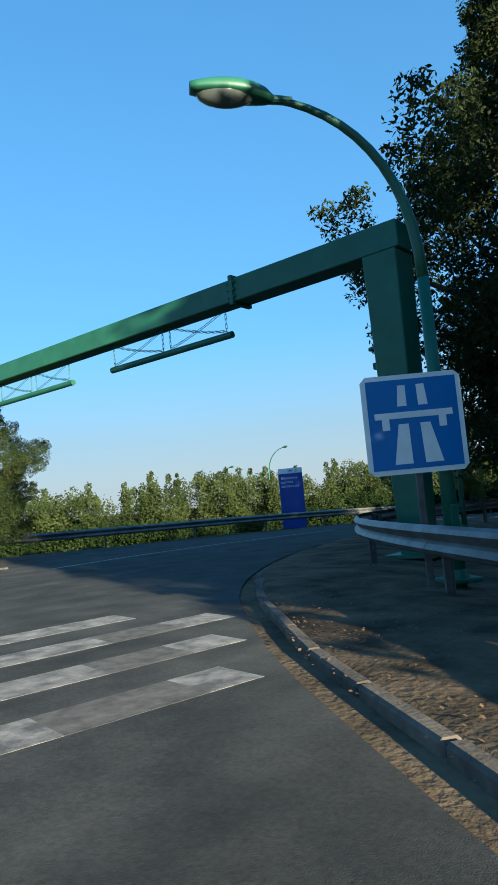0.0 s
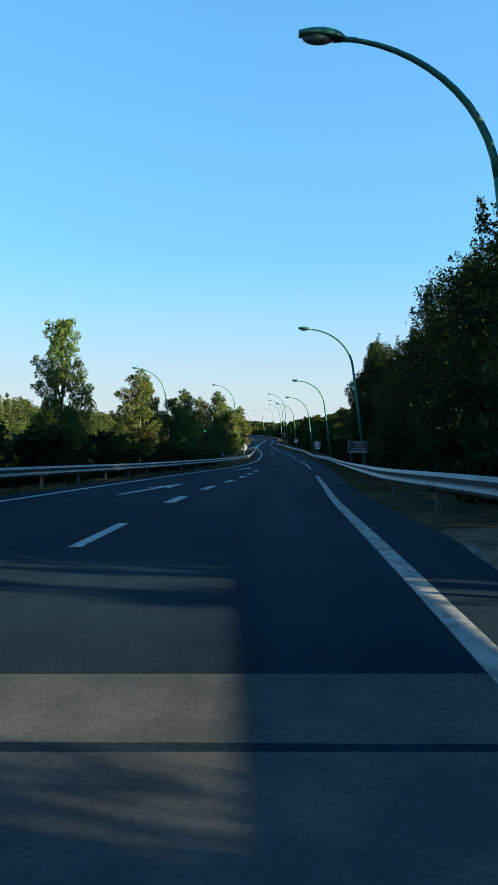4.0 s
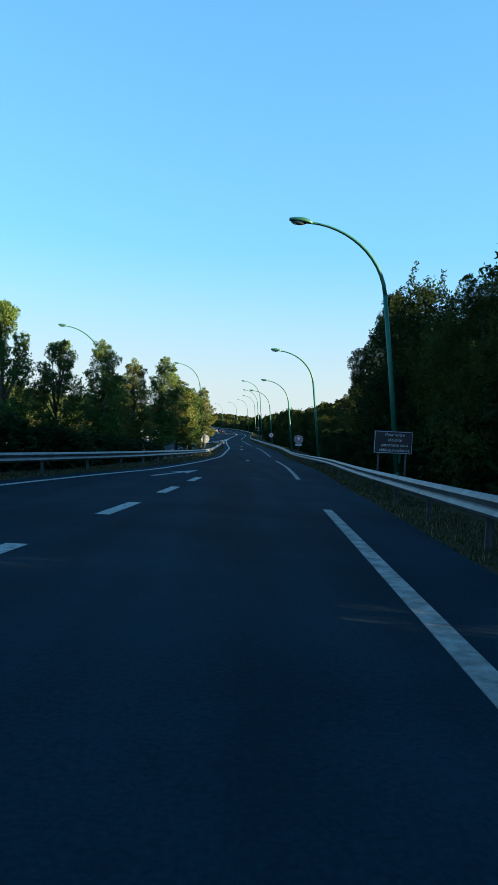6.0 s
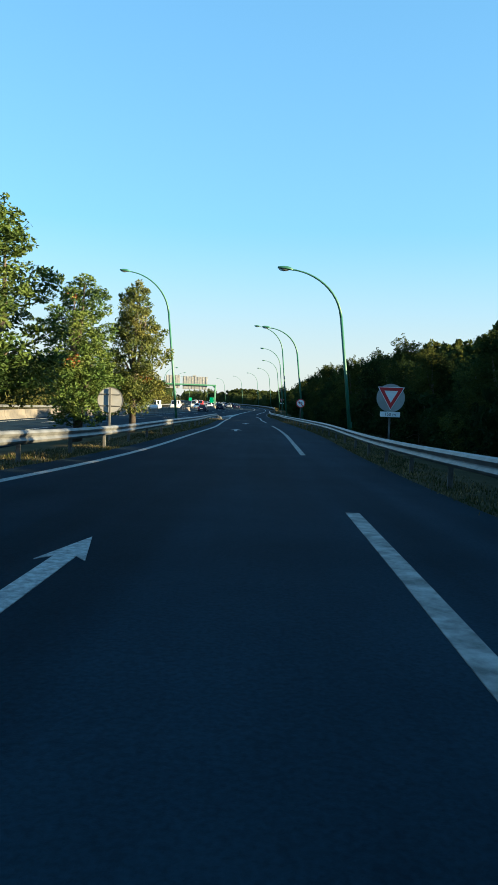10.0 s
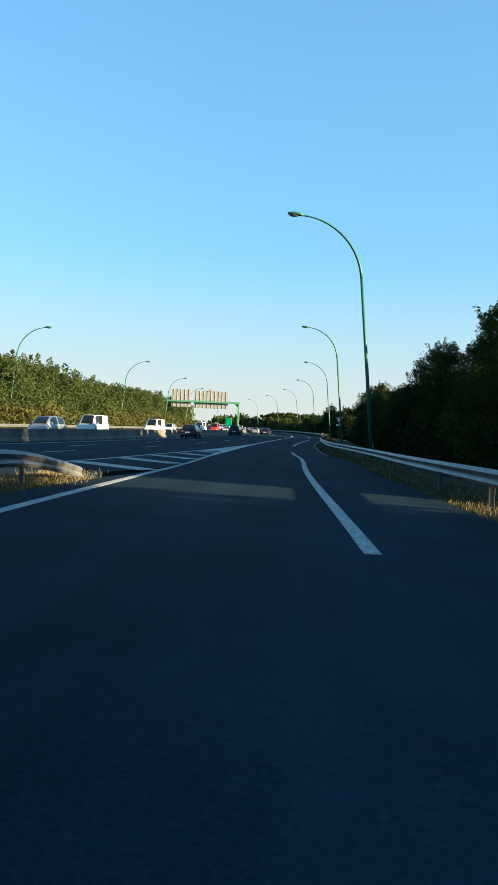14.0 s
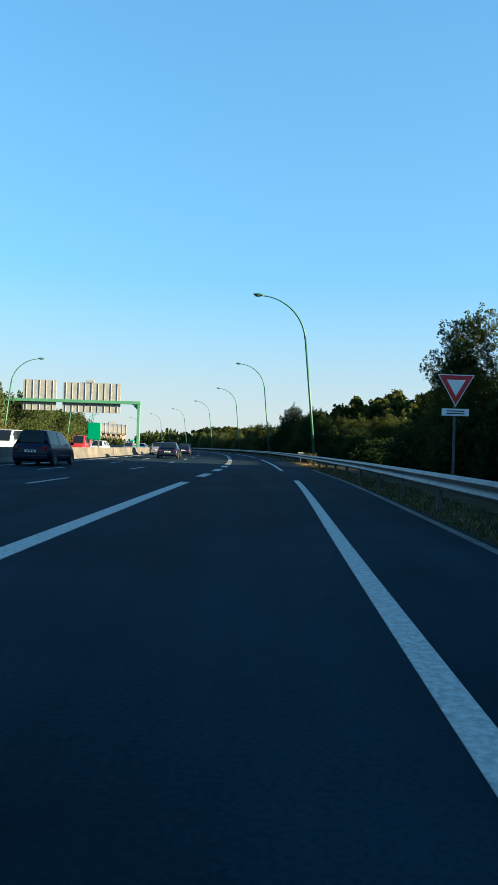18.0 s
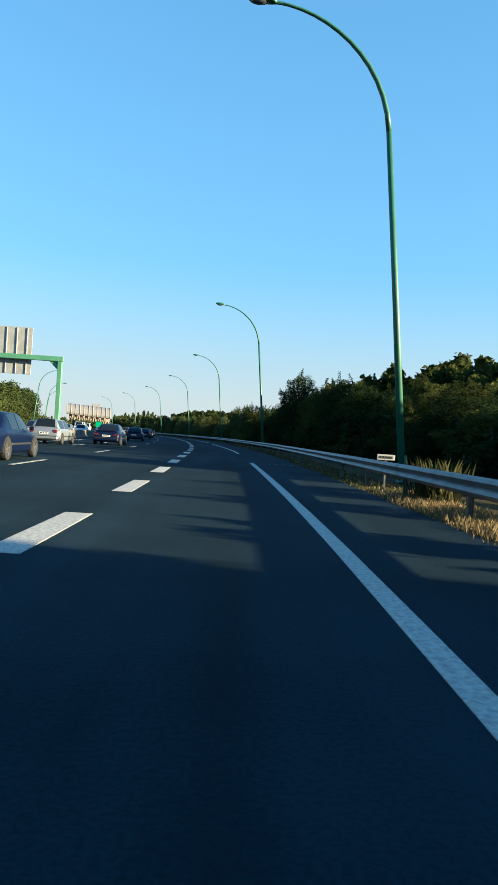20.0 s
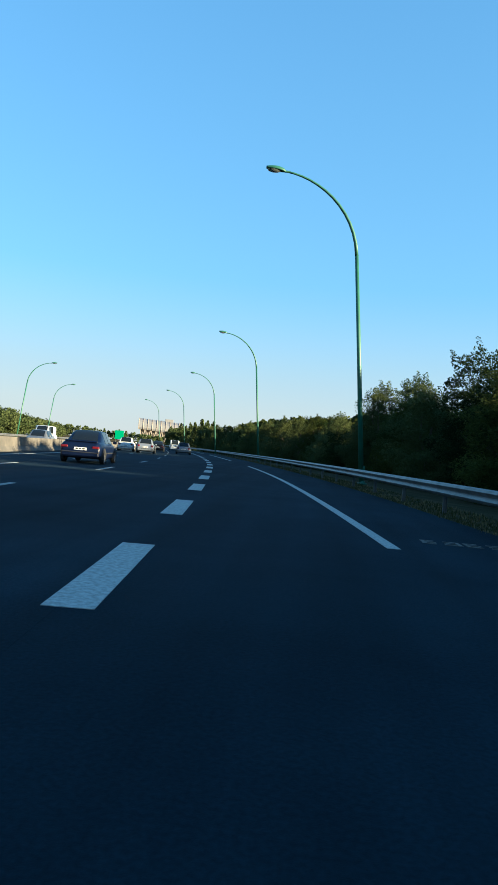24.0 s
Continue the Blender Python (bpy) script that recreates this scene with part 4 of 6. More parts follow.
def tree(name, label, category, group, height, spread, mat, seed, stem=0.22, low=0.28, per=900, size=0.16, accents=None, n=22, taper=0.6, limbs=3, outline=None, shoots=0, clump=1.0):
    """Tapered trunk, limbs, and a crown of leafy clumps with gaps."""
    rng = np.random.default_rng(seed)
    th = thing(name, label, category, group)
    top = Vector((rng.normal() * 0.05 * height, rng.normal() * 0.05 * height, height * 0.86))
    tr = bmesh.new()
    pts = [Vector((0, 0, -0.3)), Vector((rng.normal() * 0.1, rng.normal() * 0.1, height * 0.3)), top * 0.65 + Vector((rng.normal() * 0.1, rng.normal() * 0.1, 0)), top]
    tube(tr, pts, [height * 0.026, height * 0.018, height * 0.01, 0.02], 8)
    part("trunk", tr, BARK, th, smooth=True)
    clumps = []
    for i in range(n):
        f = (i + 0.5) / n
        z = height * (low + (0.97 - low) * f)
        wid = spread * (1 - taper * max(0, (f - 0.35) / 0.65) ** 1.4) * (0.62 + 0.38 * min(1, f / 0.25))
        if outline:
            wid = spread * float(np.interp(f, *outline))
        a = i * 2.4 + rng.uniform(-0.5, 0.5)
        rr = wid * rng.uniform(0.30, 0.78 + 0.5 * (1 - clump))
        r = max(0.35, spread * rng.uniform(0.26, 0.46) * (1 - 0.35 * f)) * clump
        clumps.append((np.array([math.cos(a) * rr, math.sin(a) * rr, min(z, height - r * 0.6)]), r))
    for c, r in clumps[::limbs]:
        lb = bmesh.new()
        s = Vector((0, 0, max(height * 0.18, c[2] * 0.62)))
        tube(lb, [s, s.lerp(Vector(c), 0.5) + Vector((0, 0, 0.15)), Vector(c)], [height * 0.011, height * 0.007, 0.012], 6)
        part("limb", lb, BARK, th, smooth=True)
    # thin sprays that break the outline
    extra = []
    for c, r in clumps:
        for _ in range(4):
            v = rng.normal(size=3)
            v /= np.linalg.norm(v)
            v[2] = abs(v[2]) * 0.9
            extra.append((c + v * r * 1.08, r * rng.uniform(0.22, 0.40)))
    # upright young shoots above the crown
    for _ in range(shoots):
        c, r = clumps[int(rng.integers(len(clumps) // 2, len(clumps)))]
        q = c + np.array([rng.normal() * r * 0.5, rng.normal() * r * 0.5, r * 0.75])
        lean = np.array([rng.normal() * 0.05, rng.normal() * 0.05, rng.uniform(0.16, 0.26)])
        extra += [(q + lean * k, 0.20 - 0.025 * k) for k in range(4)]
    me = crown_mesh("crown", clumps + extra, per, size, mat, rng)
    o = new("crown", me)
    o.parent = th
    if accents:
        pick = [clumps[int(rng.integers(len(clumps)))] for _ in range(2)]
        for c, r in pick:
            o = new("leaf_spray", crown_mesh("leaf_spray", [(c * np.array([1.08, 1.08, 1]), r * 0.5)], per, size, accents, rng))
            o.parent = th
            tagged(o, "patch of early autumn leaves")
    return th


def place(first, spots):
    """Puts a thing at the first spot and copies of it at the others."""
    for i, m in enumerate(spots):
        if i == 0:
            first.matrix_basis = m
            sc = m.to_scale()
            first.scale = sc
        else:
            o = copy_thing(first, Matrix.LocRotScale(m.to_translation(), m.to_quaternion(), None))
            o.scale = m.to_scale()


def spot(x, y, s, turn, z=None, sz=None):
    zz = ground_height(x, y) if z is None else z
    return Matrix.LocRotScale((x, y, zz), Euler((0, 0, radians(turn))), (s, s, sz or s))


rng = np.random.default_rng(5)
hedge_kinds = [tree("roadside_tree", "dense dark green tree in the belt behind the rail", "tree", "tree belt beside the road", 7.6, 3.0, m, 40 + i, low=0.08, per=230, size=0.145, n=26, taper=t, limbs=6, shoots=9)
               for i, (m, t) in enumerate(((LEAF_DARK, 0.55), (LEAF_BELT, 0.6), (LEAF_BELT, 0.7), (LEAF_BELT, 0.45), (LEAF_DARK, 0.75)))]
shrub_kind = tree("shrub", "low dense shrub at the foot of the tree belt", "shrub", "shrubs beside the road", 3.0, 1.9, LEAF_DARK, 61, low=0.08, per=260, size=0.17, n=12, taper=0.5, limbs=6)


fine_kinds = [tree("roadside_tree", "dark dense tree with fine leaves close behind the rail", "tree", "tree belt beside the road", 7.6, 3.0, m, 140 + i, low=0.06, per=880, size=0.070, n=30, taper=t, limbs=6, shoots=18)
              for i, (m, t) in enumerate(((LEAF_DARK, 0.55), (LEAF_BELT, 0.75), (LEAF_BELT, 0.65), (LEAF_FAR, 0.7)))]


BELT = {-140: 13, -112: 13, -104: 10.5, -80: 8.8, -71: 8.4, -62: 10.0, -51: 11.3, -43: 9.0, -39.5: 6.0, -37: 3.4, -30: 3.3, -26: 4.9, -20: 5.3, -13: 5.7, -6: 5.6, 0: 6.0, 14: 7.1, 23: 7.1, 36: 7.2, 49: 6.8, 59: 7.6, 67: 7.3, 77: 7.6, 85: 5.6, 91: 5.4, 98: 5.9, 119: 7.6, 133: 7.5, 139: 6.0, 156: 4.8, 165: 4.3, 179: 4.9, 189: 5.2, 196: 6.0, 206: 6.8, 216: 8.0, 225: 7.5, 231: 6.4, 237: 5.2, 250: 5.6, 256: 6.6, 277: 6.6, 286: 4.6, 302: 5.3, 420: 7.0}


def belt_height(y):
    return 1.05 * float(np.interp(y, list(BELT.keys()), list(BELT.values())))


def build_belt():
    spots = [[] for _ in hedge_kinds]
    fine = [[] for _ in fine_kinds]
    back = []
    shrubs = []
    y = -114.0
    i = 0
    while y < 440:
        near = 5.6 if y < -30 else 7.6
        for row in range(5):
            if row == 1 and i % 2 or row == 2 and i % 2 == 0 or row > 2 and y < -84:
                continue
            if 33.6 < y + 1.16 * row < 38.6 or 143.4 < y + 1.16 * row < 160.2:      # gaps through which the sun reaches the road
                continue
            x = right_edge(y) + near + row * 3.8 + rng.uniform(-0.9, 0.9)
            hgt = belt_height(y) * (rng.choice([0.62, 0.78, 0.88, 0.94, 0.98, 1.03]) if row == 0 else rng.uniform(0.8, 1.08) if row < 2 else min(13.0, 1.1 + (max(0.8 * belt_height(y), 3.6) - 1.1) * (1.0 + (0.30 if y < 120 else 0.27) * row)) / belt_height(y) * rng.uniform(0.96, 1.04))
            s = hgt / 7.6
            kind = fine[3 if y > 262 and i % 4 else int(rng.integers(3))] if row == 0 or y > 262 else spots[int(rng.integers(len(hedge_kinds)))]
            # back rows raised here only to close sun streaks on the road
            if (186 < y < 204 or 78 < y < 97) and row > 1:
                hgt += 1.0
            if row > 1:
                back.append((x, y + rng.uniform(-1, 1), hgt))
                continue
            kind.append(spot(x, y + rng.uniform(-1, 1), max(s, 0.95) * rng.uniform(0.92, 1.1), rng.uniform(0, 360), sz=s))
        # between 140 and 163 the shrub height sets the shade edge on the road
        if y < 250 and not (33.5 < y < 40):
            shrubs.append(spot(right_edge(y) + near - 1.6 + rng.uniform(-0.5, 0.5), y + 1.5, rng.uniform(0.7, 1.25), rng.uniform(0, 360), sz=0.76 if 140 < y < 163 else None))
        y += (4.0 if y < 300 else 5.5) * rng.uniform(0.85, 1.15)
        i += 1
    for k, s in zip(hedge_kinds + fine_kinds, spots + fine):
        place(k, s)
    # an unseen grove beside the junction, added to shade the slip road's start
    for j, (gx, gy, gh) in enumerate(((12.5, -136.2, 9.5), (18.5, -139.3, 12), (26, -141.8, 12), (15.5, -129.5, 12), (23, -133, 13), (34, -143.3, 13), (31, -136, 13), (44, -146.3, 14), (13.0, -139.5, 8))):
        o = copy_thing(hedge_kinds[j % len(hedge_kinds)], spot(gx, gy, 1, 50 * j))
        o.scale = (gh / 7.0, gh / 7.0, gh / 7.6)
    # undergrowth between the embankment trees
    hy = -106.0
    while hy < -50:
        top = level(hy) + float(np.interp(hy, [-104, -88, -70, -55, -50], [1.6, 2.6, 2.0, 1.3, 0.8])) * rng.uniform(0.8, 1.1)
        hx = float(left_line(hy)) - rng.uniform(3.9, 5.6)
        gz = ground_height(hx, hy)
        shrubs.append(spot(hx, hy, 1.05, rng.uniform(0, 360), gz, max(0.5, (top - gz) / 3.0)))
        hy += rng.uniform(1.3, 1.9)
    place(shrub_kind, shrubs)
    # deep belt rows, too thick to count, mostly unseen, added for shade
    verts, faces = [], []
    for x, y, hgt in back:
        z = ground_height(x, y)
        for j in range(19):
            f = (j + 0.5) / 19
            r = rng.uniform(1.0, 1.6) * (1 - 0.3 * f)
            a, w = rng.uniform(0, 6.28), 2.5 * (1 - 0.5 * f) * rng.uniform(0.3, 1.0)
            leaf_cloud(verts, faces, (x + math.cos(a) * w, y + math.sin(a) * w, z + (hgt - r * 0.7) * (0.07 + 0.93 * f)), r, int(150 * r), 0.30, rng, 0.9, 0.6)
    me = bpy.data.meshes.new("belt_thicket")
    me.from_pydata(verts, [], faces)
    me.materials.append(LEAF_BELT)
    tagged(new("belt_thicket", me), "dense green trees added deep in the roadside belt for shade", "woods", kind="stuff")


build_belt()

# tall tree at the junction, and its neighbour
jt = tree("junction_tree", "tall broad tree with dark feathery foliage behind the rail", "tree", "tall feathery trees", 11.4, 3.9, LEAF_ASH, 71, low=0.12, per=1500, size=0.058, n=150, clump=0.62, accents=LEAF_WARM, outline=((0, 0.3, 0.55, 0.7, 0.85, 1), (0.55, 0.85, 1.15, 0.64, 0.26, 0.12)))
place(jt, [spot(3.2, -129.3, 1.1, 20), spot(7.5, -46.5, 0.74, 140, sz=1.16), spot(1.2, -122.0, 0.68, 250, sz=0.84), spot(9.2, -26.0, 0.6, 75, sz=0.84), spot(-13.6, -134.6, 0.52, 200)])

# oaks and limes on the embankment between slip road and motorway
em = [tree("embankment_tree", "broadleaf tree with yellowing leaves on the grassy embankment", "tree", "embankment trees", 8.0, 2.1, m, s, low=lo, per=1250, size=0.078, n=28, taper=0.75, accents=ac)
      for m, s, lo, ac in ((LEAF_MID, 81, 0.14, LEAF_RUST), (LEAF_WARM, 82, 0.2, LEAF_RUST), (LEAF_MID, 83, 0.24, LEAF_WARM))]


def top_spot(x, y, top, turn, wide=1.0):
    z = ground_height(x, y)
    s = (top - z) / 8.0
    return spot(x, y, s * wide, turn, z, s)


place(em[0], [top_spot(-15.2, -107.7, 10.9, 10, 0.8), top_spot(-12.0, -54.6, 9.3, 80, 0.95), top_spot(-9.9, -38.0, 9.9, 160), top_spot(-8.9, -11.0, 7.9, 200, 1.25)])
place(em[1], [top_spot(-14.2, -101.6, 10.4, 50, 0.8), top_spot(-12.5, -79.2, 8.9, 200, 1.1), top_spot(-9.3, -30.0, 8.6, 30, 1.1), top_spot(-7.9, -2.5, 8.9, 300, 1.05), top_spot(-11.2, -47, 8.6, 130)])
place(em[2], [top_spot(-14.1, -90.1, 10.5, 0, 0.75), top_spot(-13.8, -68.0, 9.3, 100, 0.8), top_spot(-12.1, -65.6, 8.0, 310, 0.95), top_spot(-8.8, -22.0, 8.15, 230, 1.32), top_spot(-14.5, -35, 8.4, 10)])
bush = tree("bush", "rounded green and golden bush on the embankment", "bush", "embankment bushes", 2.4, 1.8, LEAF_WARM, 91, low=0.05, per=560, size=0.13, n=14, taper=0.4)
place(bush, [top_spot(float(left_line(y)) - 4.6 - 2.2 * (i % 3), y, level(y) + 0.4 + 0.55 * (i % 4), 40 * i, 2.2) for i, y in enumerate(range(-132, -60, 4))] + [spot(-30 - 3.2 * i, -118 + 4 * (i % 3), 1.3, 55 * i) for i in range(8)])


# far woods: one object each, of real leaves on a lumpy outline
def wood(name, label, line, y0, y1, step, depth, h0, h1, mat, seed, size=0.5, per=26, pines=0.55):
    rg = np.random.default_rng(seed)
    verts, faces = [], []
    y = y0
    ph = rg.uniform(0, 6.28)
    while y < y1:
        roll = 0.5 + 0.25 * math.sin(y / 6.1 + ph) + 0.25 * math.sin(y / 14.7 + 2 * ph)
        for k in range(depth):
            x = line(y) - k * 4.0 + rg.uniform(-1.8, 1.8)
            yy = y + rg.uniform(-2.4, 2.4)
            pine = rg.uniform() < pines
            hgt = (h0 + (h1 - h0) * roll) * rg.uniform(0.93, 1.05) * (1 + 0.05 * k) * (1.03 if pine else 0.95)
            z = ground_height(x, min(yy, 480))
            n = 11 if pine else 13
            for j in range(n):
                f = ((j + 0.5) / n) ** (1 if pine else 0.6)
                r = (0.35 + 1.6 * (1 - f ** 1.1) if pine else 1.6 * (1 - 0.35 * f ** 2)) * rg.uniform(0.6, 1.3)
                a = rg.uniform(0, 6.28)
                w = (1.2 * (1 - f) if pine else 3.7 * (1 - 0.35 * f ** 3)) * rg.uniform(0.05, 1.0) ** 0.6
                leaf_cloud(verts, faces, (x + math.cos(a) * w, yy + math.sin(a) * w, z + (hgt - r * 0.6) * (0.07 + 0.93 * f)), r, int(per * (0.45 + r * 0.55)), size, rg, 1.35 if pine else 0.9, 0.75)
        y += step * rg.uniform(0.8, 1.2)
    me = bpy.data.meshes.new(name)
    me.from_pydata(verts, [], faces)
    me.materials.append(mat)
    ob = new(name, me)
    tagged(ob, label, "woods", kind="stuff")


wood("woods", "sunlit pine wood beyond the motorway", lambda y: mway(y) - 35.5, 20, 262, 2.9, 3, 7.4, 9.9, LEAF_PINE, 101, size=0.14, per=125, pines=0.3)
wood("woods", "lower golden wood edge beyond the motorway", lambda y: mway(y) - 33.0, 20, 262, 3.6, 1, 1.8, 4.6, LEAF_EDGE, 102, size=0.17, per=60, pines=0)
wood("woods", "sunlit mixed wood across the motorway", lambda y: mway(y) - 34.5, -200, 20, 2.7, 3, 8.8, 11.8, LEAF_PINE, 103, size=0.14, per=135, pines=0.45)
wood("woods", "dark shrubs at the wood edge", lambda y: mway(y) - 31.5, -200, 20, 1.6, 2, 4.0, 7.2, LEAF_DARK, 104, size=0.15, per=120, pines=0)
wood("woods", "broadleaf wood at the end of the pines", lambda y: mway(y) - 34.0, 262, 322, 2.4, 3, 8.2, 10.2, LEAF_PINE, 108, size=0.15, per=150, pines=0.1)
wood("woods", "distant low woodland beside the motorway", lambda y: mway(y) - 38.0, 322, 520, 3.0, 2, 3.4, 5.6, LEAF_FAR, 105, size=0.2, per=75, pines=0.2)
wood("woods", "distant tree line ahead", lambda y: -330 + (y - 560) * 2.9, 560, 860, 3.0, 2, 5.0, 8.5, LEAF_FAR, 106, size=0.45, per=44, pines=0.2)
wood("woods", "tree line beyond the road bend", lambda y: right_line(min(y, 520)) + 14, 430, 700, 5, 2, 7.0, 10.0, LEAF_FAR, 107, size=0.24, per=110)

# ---- road signs ----
def sign_post(th, z0, z1, y=0.03, w=0.04):
    bm = bmesh.new()
    box(bm, -w, w, y, y + w * 1.0, z0, z1, bevel=0.006)
    return part("post", bm, STEEL_DULL, th)


def round_plate(th, z, r, face, rim, depth=0.025):
    bm = prism(bmesh.new(), circle(r * 0.82), 0.006, Matrix.Translation((0, -0.006, z)))
    f = part("face", bm, face, th)
    bm = ring(bmesh.new(), r * 0.80, r, depth)
    bmesh.ops.transform(bm, matrix=Matrix.Translation((0, -0.008, z)), verts=bm.verts[:])
    part("red_ring", bm, rim, th)
    bm = prism(bmesh.new(), circle(r * 0.985), 0.018, Matrix.Translation((0, 0.004, z)))
    part("backing", bm, SIGN_BACK, th)
    return f


def bars(bm, segs, w, y=-0.014):
    """Thin strokes between points in the sign's plane."""
    for (x0, z0), (x1, z1) in segs:
        d = Vector((x1 - x0, 0, z1 - z0))
        n = Vector((-d.z, 0, d.x)).normalized() * w / 2
        pts = [Vector((x0, 0, z0)) + n, Vector((x0, 0, z0)) - n, Vector((x1, 0, z1)) - n, Vector((x1, 0, z1)) + n]
        prism(bm, [(p.x, p.z) for p in pts], 0.006, Matrix.Translation((0, y, 0)))
    return bm


# no walking, no cycling, at the start of the slip road
def ban_pair():
    th = thing("ban_sign", "two round red ringed ban signs on one post", "road sign", at=pose(-1.7, -120.55, level(-120.5), 0, 0, 4))
    g = level(-120.5)
    sign_post(th, -0.2, 7.05 - g)
    z1, z2 = 6.49 - g, 5.48 - g
    round_plate(th, z1, 0.49, WHITE, RED)
    round_plate(th, z2, 0.49, WHITE, RED)
    # a walking figure, drawn with plain strokes
    bm = bars(bmesh.new(), [((-0.005, z1 + 0.155), (0.005, z1 - 0.06))], 0.095)
    bars(bm, [((0.0, z1 - 0.03), (-0.055, z1 - 0.15)), ((-0.05, z1 - 0.13), (-0.095, z1 - 0.245)), ((0.01, z1 - 0.03), (0.08, z1 - 0.14)), ((0.075, z1 - 0.125), (0.14, z1 - 0.245))], 0.058)
    bars(bm, [((-0.035, z1 + 0.135), (-0.095, z1 + 0.035)), ((-0.09, z1 + 0.045), (-0.16, z1 - 0.015)), ((0.03, z1 + 0.135), (0.085, z1 + 0.055)), ((0.08, z1 + 0.065), (0.12, z1 - 0.01)), ((-0.125, z1 - 0.245), (-0.065, z1 - 0.235)), ((0.115, z1 - 0.245), (0.175, z1 - 0.232))], 0.040)
    prism(bm, circle(0.042, 16, -0.035, z1 + 0.21), 0.006, Matrix.Translation((0, -0.014, 0)))
    part("black_symbol", bm, BLACK, th)
    bm = bmesh.new()
    for cx in (-0.17, 0.17):
        r = ring(bmesh.new(), 0.105, 0.13, 0.006)
        bmesh.ops.transform(r, matrix=Matrix.Translation((cx, -0.014, z2 - 0.06)), verts=r.verts[:])
        me = bpy.data.meshes.new("tmp")
        r.to_mesh(me)
        r.free()
        bm.from_mesh(me)
        bpy.data.meshes.remove(me)
    bars(bm, [((0.17, z2 - 0.06), (0.08, z2 + 0.08)), ((0.09, z2 + 0.08), (-0.11, z2 + 0.08)), ((0.02, z2 - 0.07), (-0.11, z2 + 0.08)), ((0.10, z2 + 0.13), (0.02, z2 - 0.07)), ((0.17, z2 - 0.06), (0.02, z2 - 0.07)), ((-0.17, z2 - 0.06), (-0.10, z2 + 0.13)), ((-0.15, z2 + 0.135), (-0.09, z2 + 0.13)), ((0.05, z2 + 0.13), (0.14, z2 + 0.135))], 0.022)
    part("black_bicycle", bm, BLACK, th)


ban_pair()


# motorway entry sign
def motorway_sign():
    g = level(-138)
    th = thing("motorway_sign", "square blue motorway sign with white border on a post", "road sign", at=pose(4.4, -137.33, g, 0, 0, 45))
    sign_post(th, -0.2, 7.15 - g, y=0.035)
    c, hs = 6.67 - g, 0.56
    rr = [(-hs, c - hs + 0.06), (-hs + 0.06, c - hs), (hs - 0.06, c - hs), (hs, c - hs + 0.06), (hs, c + hs - 0.06), (hs - 0.06, c + hs), (-hs + 0.06, c + hs), (-hs, c + hs - 0.06)]
    part("white_border", prism(bmesh.new(), rr, 0.03), WHITE, th)
    q = hs - 0.055
    part("blue_field", prism(bmesh.new(), [(-q, c - q), (q, c - q), (q, c + q), (-q, c + q)], 0.01, Matrix.Translation((0, -0.006, 0))), BLUE, th)
    f = 1.18
    for x0, x1, x2, x3, z0, z1 in ((-0.22, -0.05, -0.055, -0.15, -0.38, 0.0), (0.07, 0.24, 0.15, 0.055, -0.38, 0.0), (-0.145, -0.055, -0.055, -0.125, 0.17, 0.37), (0.055, 0.145, 0.125, 0.05, 0.17, 0.37)):
        part("white_lane", prism(bmesh.new(), [(x0 * f, c + z0 * f), (x1 * f, c + z0 * f), (x2 * f, c + z1 * f), (x3 * f, c + z1 * f)], 0.004, Matrix.Translation((0, -0.0105, 0))), WHITE, th)
    bm = bmesh.new()
    for x0, x1, z0, z1 in ((-0.37, 0.37, 0.055, 0.115), (-0.305, -0.235, -0.05, 0.055), (0.235, 0.305, -0.05, 0.055)):
        box(bm, x0 * f, x1 * f, -0.0115, -0.006, c + z0 * f, c + z1 * f)
    part("white_bridge", bm, WHITE, th)


motorway_sign()


# welcome board
def welcome_board():
    g = ground_height(-15.4, -117.8)
    th = thing("welcome_board", "tall blue welcome board with white lettering on the grass", "information board", at=pose(-15.4, -117.8, g, 0, 0, 42))
    top = 7.52 - g
    bm = bmesh.new()
    box(bm, -0.62, 0.62, 0, 0.16, -0.2, top - 0.28, bevel=0.02)
    part("blue_panel", bm, NAVY, th)
    bm = bmesh.new()
    box(bm, -0.62, 0.62, -0.003, 0.163, top - 0.28, top, bevel=0.02)
    part("white_header", bm, WHITE, th)
    bm = bmesh.new()
    box(bm, -0.12, 0.12, -0.008, -0.002, top - 0.17, top - 0.12)
    for dx, dz in ((0.24, 0.0), (0.30, 0.05), (0.36, 0.0), (0.30, -0.05)):
        prism(bm, circle(0.022, 10, dx, top - 0.14 + dz), 0.006, Matrix.Translation((0, -0.008, 0)))
    part("header_mark", bm, NAVY, th)
    for i, w in enumerate(("Bienvenue", "sur nos", "autoroutes")):
        text_part("lettering", w, 0.205, WHITE, th, (-0.50, -0.004, top - 0.50 - 0.21 * i), "LEFT")


welcome_board()


